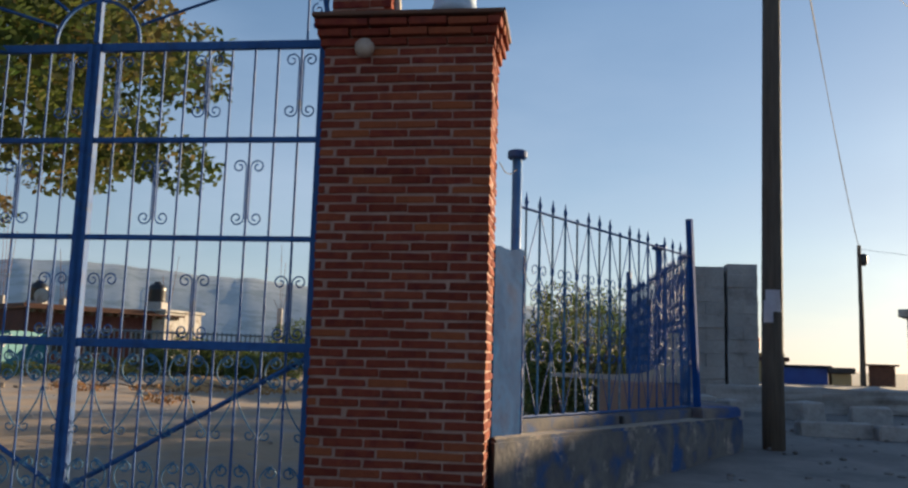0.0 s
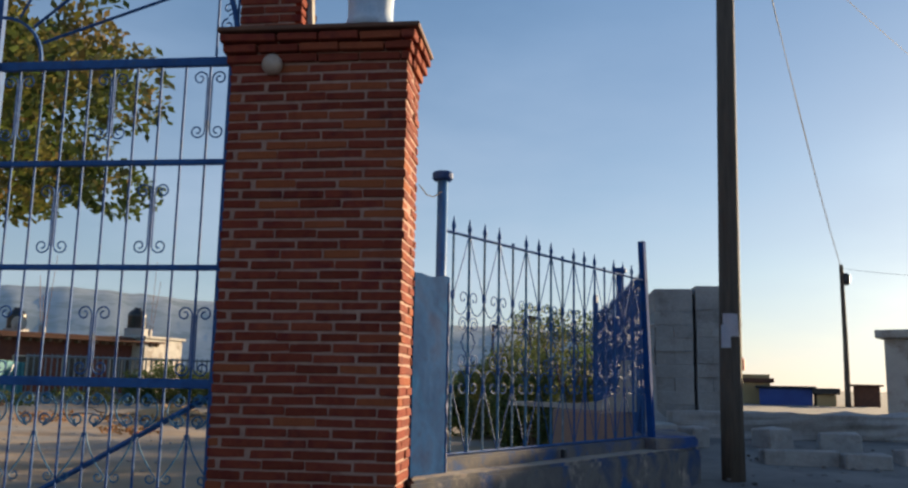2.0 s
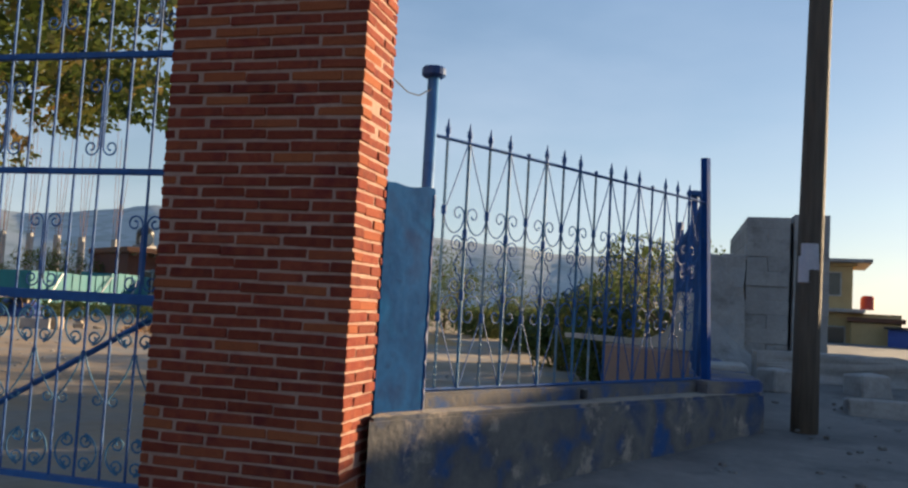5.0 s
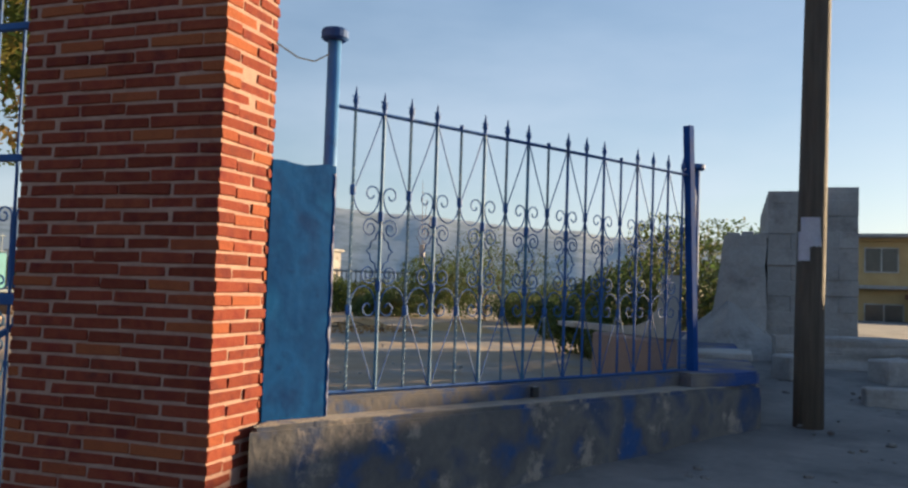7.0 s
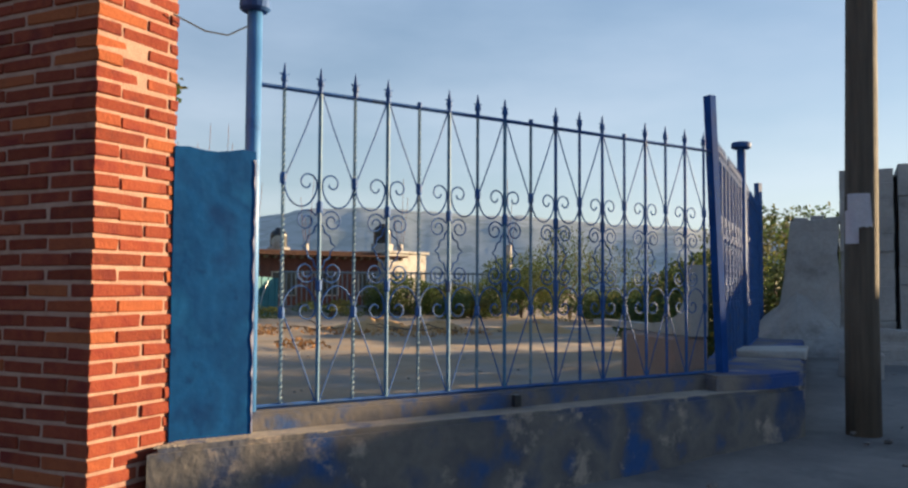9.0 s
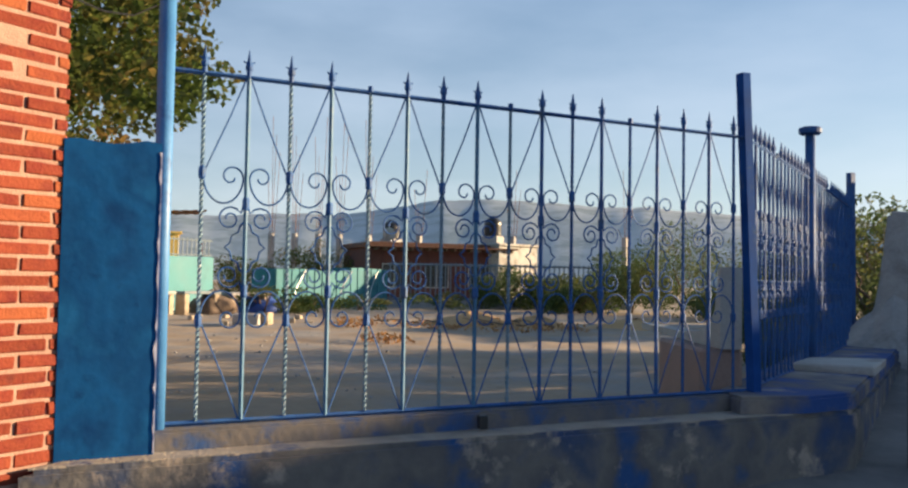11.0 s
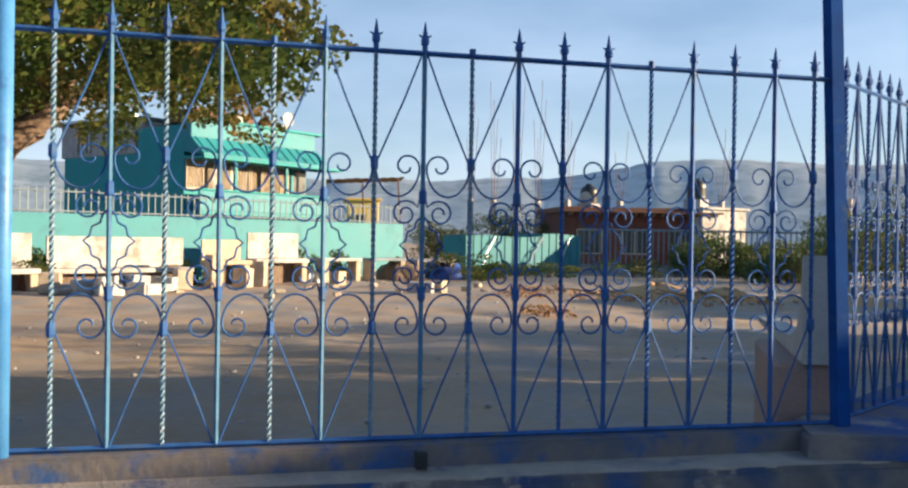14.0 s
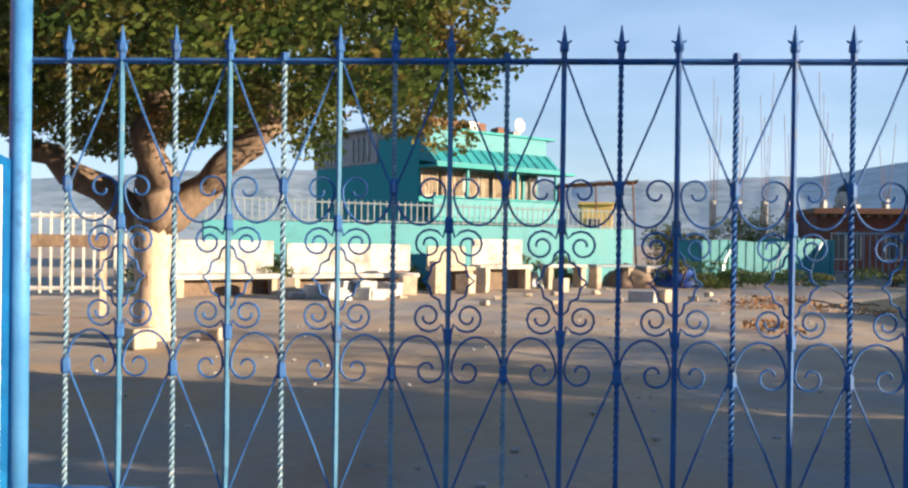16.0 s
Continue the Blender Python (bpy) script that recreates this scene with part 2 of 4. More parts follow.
def box(bm, x0, x1, y0, y1, z0, z1, bevel=0.0, wobble=0.0):
    r = bmesh.ops.create_cube(bm, size=1)["verts"]
    for v in r:
        v.co = Vector((x0 + (v.co.x + 0.5) * (x1 - x0), y0 + (v.co.y + 0.5) * (y1 - y0), z0 + (v.co.z + 0.5) * (z1 - z0)))
    if wobble:
        for v in r:
            v.co += Vector([random.uniform(-wobble, wobble) for _ in range(3)])
    if bevel:
        es = {e for v in r for e in v.link_edges}
        bmesh.ops.bevel(bm, geom=list(es), offset=bevel, segments=1, affect="EDGES")
    return bm


def prism(bm, outline, z0, z1):
    lo = [bm.verts.new((x, y, z0)) for x, y in outline]
    hi = [bm.verts.new((x, y, z1)) for x, y in outline]
    n = len(outline)
    for i in range(n):
        bm.faces.new((lo[i], lo[(i + 1) % n], hi[(i + 1) % n], hi[i]))
    bm.faces.new(lo[::-1])
    bm.faces.new(hi)
    bmesh.ops.recalc_face_normals(bm, faces=bm.faces)
    return bm


def tube(bm, pts, r, sides=6, twist=0.0):
    """A swept bar along points; r a number or a list of radii."""
    pts = [Vector(p) for p in pts]
    rs = r if isinstance(r, (list, tuple)) else [r] * len(pts)
    rings, up, run = [], None, 0.0
    for i, p in enumerate(pts):
        d = (pts[min(i + 1, len(pts) - 1)] - pts[max(i - 1, 0)]).normalized()
        if up is None:
            up = d.orthogonal().normalized()
            if abs(d.z) > 0.9:
                up = Vector((1, 0, 0))
        up = (up - d * up.dot(d)).normalized()
        side = d.cross(up)
        if i:
            run += (p - pts[i - 1]).length
        ring = []
        for k in range(sides):
            a = 2 * math.pi * (k + 0.5) / sides + twist * run
            ring.append(bm.verts.new(p + (up * math.cos(a) + side * math.sin(a)) * rs[i]))
        rings.append(ring)
    for a, b in zip(rings, rings[1:]):
        for k in range(sides):
            bm.faces.new((a[k], a[(k + 1) % sides], b[(k + 1) % sides], b[k]))
    bm.faces.new(rings[0][::-1])
    bm.faces.new(rings[-1])
    return bm


def lathe(bm, profile, sides=16, at=(0, 0, 0)):
    return tube(bm, [(at[0], at[1], at[2] + z) for z, _ in profile], [max(r, 0.001) for _, r in profile], sides)


# ---- ground ----
def street_z(y):
    return 0.062 * min(max(y, -12.0), 15.0)


COURT = 0.30
EDGE = [(5.95, 0.05), (6.5, 0.24), (9.55, 2.36), (12.0, 2.45), (16.0, 2.6), (40.0, 3.2), (120.0, 5.0), (3000.0, 60.0)]


def edge_x(y):
    for (y0, x0), (y1, x1) in zip(EDGE, EDGE[1:]):
        if y <= y1:
            return x0 + (x1 - x0) * (y - y0) / (y1 - y0)
    return EDGE[-1][1]


def sheet(rows, cols, height, rough):
    bm = bmesh.new()
    grid = []
    for y, x0 in rows:
        line = []
        for s in cols:
            x = x0 + s
            near = abs(s) < 40 and abs(y) < 50
            z = height(y) + (rough * noise.fractal(Vector((x * 0.8, y * 0.8, 3)), 1.0, 2.0, 4) if near and 0.2 < abs(s) else 0)
            line.append(bm.verts.new((x, y, z)))
        grid.append(line)
    for a, b in zip(grid, grid[1:]):
        for i in range(len(cols) - 1):
            bm.faces.new((a[i], a[i + 1], b[i + 1], b[i]))
    bmesh.ops.recalc_face_normals(bm, faces=bm.faces)
    if bm.faces[0].normal.z < 0:
        bmesh.ops.reverse_faces(bm, faces=bm.faces)
    return bm


spread = [0.0] + [0.25 * i for i in range(1, 100)] + [26, 29, 33, 38, 45, 60, 90, 150, 300, 800, 2500]
ys_in = [5.95 + 0.3 * i for i in range(95)] + [36, 40, 45, 60, 90, 150, 300, 800, 2500]
court = part("ground", sheet([(y, edge_x(y)) for y in ys_in], [-s for s in spread], lambda y: COURT, 0.05), DUST, smooth=True)
tagged(court, "dusty bare courtyard ground with sandy patches", "ground", kind="structure")
ys_out = [-2500, -600, -100, -40, -20] + [-12 + 0.3 * i for i in range(60)] + [5.949]
front = part("pavement", sheet([(y, -2500.0) for y in ys_out], [0, 2000, 2400, 2450, 2480] + [2485 + 0.5 * i for i in range(50)] + [2512, 2520, 2540, 2600, 3000, 5000], street_z, 0.0), STREET, smooth=True)
tagged(front, "dusty worn pavement in front of the gate", "pavement", kind="structure")
road = part("road", sheet([(y, edge_x(y)) for y in ys_in], spread, street_z, 0.03), STREET, smooth=True)
tagged(road, "dusty unpaved street sloping gently uphill", "road", kind="structure")

# ---- brick gate pier ----
PIER = pose(0.10, 5.73, 0, 0, 0, -5)
PW, PD, COURSE = 1.17, 0.46, 0.064
TOP = 56 * COURSE
pier = thing("gate_pier", PIER, "tall red brick gate pier with pale mortar joints and flared cap", "pier")
bm = bmesh.new()
box(bm, -PW + 0.007, -0.007, 0.007, PD - 0.007, -0.1, TOP + 0.2)
part("mortar_core", bm, MORTAR, pier, "pale recessed mortar")


def brick_mesh(lx, ly):
    bm = bmesh.new()
    box(bm, 0, lx, 0, ly, 0, COURSE - 0.014, 0.005, 0.004)
    me = bpy.data.meshes.new("brick")
    bm.to_mesh(me)
    bm.free()
    me.materials.append(BRICK)
    return me


BRICK_MESHES = {}


def brick(parent, x, y, z, lx, ly):
    key = (round(lx, 2), round(ly, 2), random.randrange(4))
    if key not in BRICK_MESHES:
        BRICK_MESHES[key] = brick_mesh(key[0], key[1])
    ob = new("brick", BRICK_MESHES[key])
    ob.parent = parent
    ob.location = (x + random.uniform(-0.004, 0.004), y + random.uniform(-0.003, 0.003), z + random.uniform(-0.0015, 0.0015))
    return ob


def course_bricks(k, w, d):
    """(x, y, lx, ly) of the bricks of a course, right front corner at the origin."""
    out, j = [], 0.012
    if k % 2:
        xs = [-0.135, -0.27 - 0.135, -0.54 - 0.135, -0.81 - 0.135, -w]
        out.append((-0.135 + j, 0, 0.135 - j, 0.27))
        ye = [0.27, d]
    else:
        out.append((-0.27 + j, 0, 0.27 - j, 0.13))
        xs = [-0.27, -0.54, -0.81, -1.08, -w]
        ye = [0.13, 0.40, d]
    shift = 0.03 * math.sin(k * 2.3)
    for a, b in zip(xs, xs[1:]):
        a2 = a if a == xs[0] else a + shift
        b2 = b if b == -w else b + shift
        if a2 - b2 > 0.04:
            out.append((b2 + (j if b != -w else 0), 0, a2 - b2 - j, 0.12))
    for a, b in zip(ye, ye[1:]):
        out.append((-0.12, a + j, 0.12, b - a - j))
    return out


low = bmesh.new()
k = 0
while (k + 1) * COURSE < TOP + 0.001:
    z = k * COURSE
    for x, y, lx, ly in course_bricks(k, PW, PD):
        if z > 0.55:
            brick(pier, x, y, z, lx, ly)
        else:
            box(low, x, x + lx, y, y + ly, z, z + COURSE - 0.013, 0.003)
    k += 1
ob = part("lower_brickwork", low, BRICK_JOINED, pier)
ob["kind"] = "stuff"
# flared cap: courses stepping out
for i in range(3):
    z, o = TOP + i * COURSE, 0.022 * (i + 1)
    xs = [-PW - o, -0.85 - 0.13 * (i % 2), -0.58 - 0.13 * (i % 2), -0.31 - 0.13 * (i % 2), -0.04 - 0.1 * (i % 2), o]
    for a, b in zip(xs, xs[1:]):
        brick(pier, a, -o, z, b - a - 0.012, 0.13)
    ys = [-o + 0.14, 0.2 + 0.09 * (i % 2), PD + o]
    for a, b in zip(ys, ys[1:]):
        brick(pier, o - 0.12, a, z, 0.12, b - a - 0.012)
bm = bmesh.new()
box(bm, -PW - 0.08, 0.08, -0.08, PD + 0.08, TOP + 0.194, TOP + 0.225, 0.006)
part("cap_slab", bm, RUST, pier, "dark tiled coping edge")

# arch springer rising from the pier
arch = thing("arch_springer", PIER @ pose(-PW, 0, TOP + 0.225), "brick stub of the gate arch with a white plastered flank", "arch")
bm = bmesh.new()
for i in range(16):
    o = 0.004 * i
    xs = [0.03, 0.2 + 0.1 * (i % 2), 0.47 - o]
    for a, b in zip(xs, xs[1:]):
        brick(arch, a, 0.02, i * COURSE, round(b - a - 0.012, 2), 0.34)
bm = bmesh.new()
box(bm, 0.035, 0.4, 0.03, 0.35, 0, 16 * COURSE)
part("mortar_core", bm, MORTAR, arch)
bm = bmesh.new()
tube(bm, [(0.46 - 0.004 * i, 0.19, i * COURSE) for i in range(17)], 0.045, 4)
part("plaster_edge", bm, WHITE, arch, "white plastered edge")

urn = thing("urn", PIER @ pose(-0.30, 0.2, TOP + 0.225), "pale blue-white stone urn on a square plinth", "urn")
bm = bmesh.new()
box(bm, -0.26, 0.26, -0.16, 0.2, 0, 0.05, 0.008)
part("plinth", bm, WHITE, urn, "white plinth")
bm = bmesh.new()
lathe(bm, [(0.05, 0.17), (0.1, 0.165), (0.14, 0.15), (0.2, 0.15), (0.45, 0.16), (0.7, 0.2), (0.8, 0.17)], 14)
part("bowl", bm, material("pale_blue_plaster", [(0.3, 0.42, 0.58), (0.5, 0.56, 0.64)], 5, 0.8, 0.2, 40), urn, smooth=True)

lampo = thing("wall_lamp", PIER @ pose(-0.88, 0.0, 3.56), "round frosted wall lamp on the brick pier", "lamp")
bm = bmesh.new()
lathe(bm, [(0.0, 0.05), (0.02, 0.068), (0.05, 0.066), (0.075, 0.05), (0.085, 0.02)], 18)
for v in bm.verts:
    v.co = Vector((v.co.x, -v.co.z, v.co.y))
part("globe", bm, CREAM_LAMP, lampo, smooth=True)

# ---- low wall, ledge, blue wall stub ----
F0, F1 = Vector((0.288, 6.582)), Vector((2.25, 9.46))
bm = bmesh.new()
prism(bm, [(0.17, 6.0), (2.85, 9.75), (2.95, 13.0), (3.1, 18.0), (2.2, 18.0), (2.1, 13.0), (2.0, 9.6), (0.0, 6.6)], -0.1, 0.955)
bmesh.ops.bevel(bm, geom=[e for e in bm.edges if all(v.co.z > 0.9 for v in e.verts)], offset=0.025, segments=2, affect="EDGES")
ob = tagged(part("wall_low", bm, LOW_WALL), "low plastered wall with peeling blue paint and bare patches", "wall", kind="structure")
bm = bmesh.new()
front_edge = []
for i in range(41):
    q = Vector((0.18, 6.03)).lerp(Vector((2.83, 9.74)), i / 40)
    w = 0.03 * abs(noise.noise(Vector((i * 0.45, 3, 1)))) + 0.012 * noise.noise(Vector((i * 1.7, 8, 1)))
    front_edge.append((q.x - 0.815 * w - 0.01, q.y + 0.579 * w + 0.01))
prism(bm, front_edge + [(2.2, 9.5), (0.16, 6.45)], 0.95, 0.959)
tagged(part("ledge", bm, LEDGE), "worn tan concrete ledge along the low wall", "ledge", kind="structure")
# kerb under the fence, corner block and blue stub wall
uF = (F1 - F0).normalized()
nF = Vector((uF.y, -uF.x))
bm = bmesh.new()
prism(bm, [tuple(p) for p in (F0 - uF * 0.1 + nF * 0.07, F1 + uF * 0.02 + nF * 0.07, F1 + uF * 0.02 - nF * 0.1, F0 - uF * 0.1 - nF * 0.1)], 0.95, 1.05)
bmesh.ops.bevel(bm, geom=[e for e in bm.edges if all(v.co.z > 1.0 for v in e.verts)], offset=0.015, segments=2, affect="EDGES")
tagged(part("fence_kerb", bm, KERB), "worn concrete kerb under the iron fence", "kerb", kind="structure")
bm = bmesh.new()
prism(bm, [(2.28, 9.14), (2.62, 9.42), (2.84, 9.78), (2.93, 13.0), (3.08, 18.0), (2.2, 18.0), (2.1, 13.0), (2.08, 9.44)], 0.96, 1.06)
bmesh.ops.bevel(bm, geom=[e for e in bm.edges if all(v.co.z > 1.0 for v in e.verts)], offset=0.02, segments=2, affect="EDGES")
tagged(part("corner_kerb", bm, CORNER), "raised blue-stained kerb turning the fence corner", "kerb", kind="structure")
bm = bmesh.new()
prism(bm, [(0.145, 6.17), (0.362, 6.49), (0.25, 6.58), (0.02, 6.24)], 0.95, 2.28)
bmesh.ops.subdivide_edges(bm, edges=bm.edges[:], cuts=5, use_grid_fill=True)
for v in bm.verts:
    q = noise.fractal(v.co * 5.0, 1.0, 2.0, 3)
    v.co.x += 0.002 * q
    if v.co.z > 2.23:
        v.co.z += 0.02 * noise.noise(v.co * 9.0)
stub = tagged(part("wall_stub", bm, BLUE_WALL), "rough blue painted wall stub beside the brick pier", "wall", kind="structure")
# bare plaster along the stub's chipped outer arris
bm = bmesh.new()
strip = []
for i in range(61):
    z = 0.965 + 1.28 * i / 60
    w = max(0.001, 0.003 + 0.016 * noise.fractal(Vector((0, 0, z * 9)), 1.0, 2.0, 4))
    strip.append([bm.verts.new(v) for v in ((-w, -0.003, z), (0.003, -0.004, z), (0.004, 0.012, z))])
for p, q in zip(strip, strip[1:]):
    bm.faces.new((p[0], p[1], q[1], q[0]))
    bm.faces.new((p[1], p[2], q[2], q[1]))
bmesh.ops.transform(bm, matrix=pose(0.361, 6.488, 0, 0, 0, 55.8), verts=bm.verts[:])
part("chipped_arris", bm, PAPER, stub, "bare pale plaster along the chipped edge")
bm = bmesh.new()
box(bm, -0.3, 0.3, -0.4, 0.4, 0, 0.06, 0.012, 0.012)
ob = part("stone_slab", bm, WHITE)
ob.matrix_world = pose(2.62, 11.45, 1.06, 0, 0, -3)
tagged(ob, "loose pale concrete slab lying on the wall", "slab")

# ---- iron fence ----
Z0, Z1 = 1.065, 2.64
ZM = (Z0 + Z1) / 2


def spiral(cx, cz, r, start, turns, n=18, flip=1):
    """A scroll in the panel's plane, winding inwards."""
    out = []
    for i in range(n + 1):
        f = i / n
        a = start + flip * 2 * math.pi * turns * f
        rr = r * (1 - 0.78 * f)
        out.append((cx + rr * math.cos(a), 0, cz + rr * math.sin(a)))
    return out


def fence_panel(m, length, count, flat, label, twist_odd=True, first=0.0):
    panel = thing("iron_fence_panel", m, label, "fence", "iron fence panels along the wall")
    s = length / (count + 1) if not first else 0.2015
    for z, r in ((Z1, 0.0115), (Z0, 0.0115)):
        bm = bmesh.new()
        tube(bm, [(0, 0, z), (length, 0, z)], r, 4)
        part("rail", bm, IRON, panel)
    for i in range(1, count + 1):
        x = first + s * (i - 1) if first else s * i
        bm = bmesh.new()
        # left-hand bars get the lighter iron colours to look sunlit
        if i % 2 and twist_odd:
            tube(bm, [(x, 0, Z0 + (Z1 - Z0) * j / 90) for j in range(91)], 0.0105, 4, 2 * math.pi / 0.11)
            part("twisted_bar", bm, IRON_SUNLIT if first and i < 11 else IRON, panel)
        else:
            tube(bm, [(x, 0, Z0), (x, 0, Z1)], 0.0105, 6)
            part("bar", bm, IRON_LIGHTENED if first and i < 10 else IRON, panel)
        bm = bmesh.new()
        if i in flat:
            tube(bm, [(x, 0, Z1), (x, 0, Z1 + 0.03)], 0.014, 6)
        else:
            tube(bm, [(x, 0, Z1), (x, 0, Z1 + 0.03), (x, 0, Z1 + 0.04), (x, 0, Z1 + 0.055), (x, 0, Z1 + 0.07), (x, 0, Z1 + 0.13)], [0.012, 0.012, 0.018, 0.018, 0.012, 0.002], 6)
            tube(bm, [(x - 0.026, 0, Z1 + 0.075), (x, 0, Z1 + 0.06), (x + 0.026, 0, Z1 + 0.075)], [0.003, 0.008, 0.003], 5)
        part("finial", bm, IRON, panel)
        for zc in ((ZM - 0.335, ZM + 0.335) if i % 2 else (ZM - 0.2, ZM + 0.2)):
            bm = bmesh.new()
            tube(bm, [(x, 0, zc - 0.03), (x, 0, zc - 0.02), (x, 0, zc + 0.02), (x, 0, zc + 0.03)], [0.011, 0.017, 0.017, 0.011], 6)
            part("collar", bm, IRON, panel)
        if i % 2 == 0:
            for side in (-1, 1):
                for up in (1, -1):
                    f = lambda u, w: (x + side * u * s, 0, ZM + up * w)
                    bm = bmesh.new()
                    tube(bm, [f(0.05, 0.785), f(0.4, 0.6), f(0.78, 0.42), f(0.97, 0.33)], 0.0042, 5)
                    part("strut", bm, IRON, panel)
                    # tail from the neighbour bar running into a scroll beside the bar
                    pts = [f(0.52 + 0.45 * math.cos(math.pi * q / 14), 0.325 - 0.125 * math.sin(math.pi * q / 14)) for q in range(14)]
                    for q in range(19):
                        g = q / 18
                        a = math.pi * (1.0 - 1.95 * g)
                        rr = 0.27 * (1 - 0.72 * g)
                        pts.append(f(0.345 + rr * math.cos(a), 0.322 + rr * s * math.sin(a)))
                    bm = bmesh.new()
                    tube(bm, pts, 0.0046, 5)
                    part("scroll", bm, IRON, panel)
                    pts = []
                    for q in range(19):
                        g = q / 18
                        a = math.pi * (1.0 - 0.35 + 2.9 * g * -1) + math.pi * 0.2
                        rr = 0.29 * (1 - 0.72 * g)
                        pts.append(f(0.36 + rr * math.cos(a), 0.13 + rr * s * math.sin(a)))
                    bm = bmesh.new()
                    tube(bm, [f(0.04, 0.2), f(0.06, 0.19)] + pts, 0.0046, 5)
                    part("scroll", bm, IRON, panel)
                # lobed ornament round the bar
                pts = [(x + side * u * s, 0, ZM + w) for u, w in ((0.04, 0.115), (0.12, 0.1), (0.16, 0.07), (0.3, 0.055), (0.34, 0.02), (0.46, 0.0), (0.34, -0.02), (0.3, -0.055), (0.16, -0.07), (0.12, -0.1), (0.04, -0.115))]
                bm = bmesh.new()
                tube(bm, pts, 0.0046, 5)
                part("lobe", bm, IRON, panel)
    return panel


ang = math.degrees(math.atan2(uF.y, uF.x))
fence_panel(pose(F0.x, F0.y, 0, 0, 0, ang), (F1 - F0).length, 17, (5, 9, 13), "blue wrought-iron fence panel with scrolls and spear finials", True, 0.156)
P3 = Vector((2.36, 11.84))
d2 = P3 - F1
fence_panel(pose(F1.x, F1.y, 0, 0, 0, math.degrees(math.atan2(d2.y, d2.x))), d2.length, 16, (7,), "blue wrought-iron fence panel turning the corner")
P4 = Vector((2.45, 15.0))
d3 = P4 - P3
fence_panel(pose(P3.x, P3.y, 0, 0, 0, math.degrees(math.atan2(d3.y, d3.x))), d3.length, 17, (7,), "dark blue wrought-iron fence panel further uphill")


def post(x, y, z0, z1, r, label, cap=0, lean=0.0, square=False, mat=IRON):
    p = thing("fence_post", pose(x, y, z0, 0, lean, 0), label, "post", "posts of the iron fence")
    bm = bmesh.new()
    tube(bm, [(0, 0, -0.1), (0, 0, z1 - z0)], r, 4 if square else 14)
    bmesh.ops.rotate(bm, verts=bm.verts[:], matrix=Matrix.Rotation(radians(-34), 3, 'Z'))
    part("shaft", bm, mat, p, smooth=not square)
    if cap:
        bm = bmesh.new()
        lathe(bm, [(0, cap * 0.8), (0.012, cap), (0.05, cap), (0.062, cap * 0.9)], 18, (0, 0, z1 - z0 - 0.03))
        part("cap", bm, IRON, p, "round flat cap")
    return p


post(0.295, 6.56, 0.96, 3.02, 0.037, "round blue steel fence post with a flat cap", 0.075, 0.0, False, POST_BLUE)
post(2.30, 9.47, 1.05, 3.05, 0.044, "square blue steel corner post leaning slightly", 0, -2.0, True, DEEP_BLUE)
post(2.36, 11.84, 1.05, 3.05, 0.042, "blue steel fence post with a flat cap", 0.095)
post(2.45, 15.0, 1.05, 3.05, 0.05, "dark blue steel fence post", 0, 0, True)

bm = bmesh.new()
box(bm, -0.025, 0.025, -0.02, 0.02, 0, 0.07, 0.006)
ob = part("anchor_block", bm, TANK)
ob.matrix_world = pose(1.27, 7.79, 0.97, 0, 0, ang)
tagged(ob, "small dark footing block under the fence rail", "footing")

# short wire sticking out of the pier
bm = bmesh.new()
tube(bm, [(0.16, 6.12, 2.86), (0.2, 6.3, 2.83), (0.24, 6.42, 2.84), (0.29, 6.5, 2.9)], 0.004, 5)
tagged(part("loose_wire", bm, CABLE), "loose thin wire between pier and fence post", "wire")

# ---- gate ----
gate = thing("iron_gate", PIER @ pose(-PW - 0.02, 0.2, 0), "tall blue double-leaf wrought-iron gate with scrollwork", "gate")
GR = [0.45, 1.52, 2.27, 2.98, 3.68]
for leaf in range(2):
    x0 = -0.03 - 1.76 * leaf
    x1 = x0 - 1.73
    lf = new("gate_leaf")
    lf.parent = gate
    for x in (x0, x1):
        bm = bmesh.new()
        box(bm, x - 0.035, x + 0.035, -0.035, 0.035, 0.38, 3.7, 0.004)
        part("stile", bm, IRON, lf)
    for z in GR:
        h = 0.03 if z in (1.52, 3.68) else 0.018
        bm = bmesh.new()
        box(bm, x1, x0, -0.02, 0.02, z - h, z + h, 0.003)
        part("rail", bm, IRON, lf)
    n = 10
    for i in range(1, n):
        x = x0 + (x1 - x0) * i / n
        bm = bmesh.new()
        tube(bm, [(x, 0, 0.45), (x, 0, 3.68)], 0.009, 5)
        part("bar", bm, IRON, lf)
    bm = bmesh.new()
    tube(bm, [(x0 if leaf == 0 else x1, 0.03, 1.47), (x1 if leaf == 0 else x0, 0.03, 0.5)], 0.018, 4)
    part("brace", bm, IRON, lf)
    # C-scroll pairs in the fields
    s = (x0 - x1) / n
    fields = [(3.14, 3.62, (1, 5, 9), 1), (2.36, 2.84, (3, 7), 1), (1.56, 2.02, (1, 5, 9), 1)]
    for za, zb, cols, way in fields:
        for c in cols:
            xc = x0 + (x1 - x0) * c / n
            for side in (-1, 1):
                top = []
                for q in range(17):
                    g = q / 16
                    a = math.pi * (1.0 - 2.6 * (1 - g)) if way > 0 else math.pi * 2.6 * (1 - g)
                    rr = 0.052 * (0.25 + 0.75 * g)
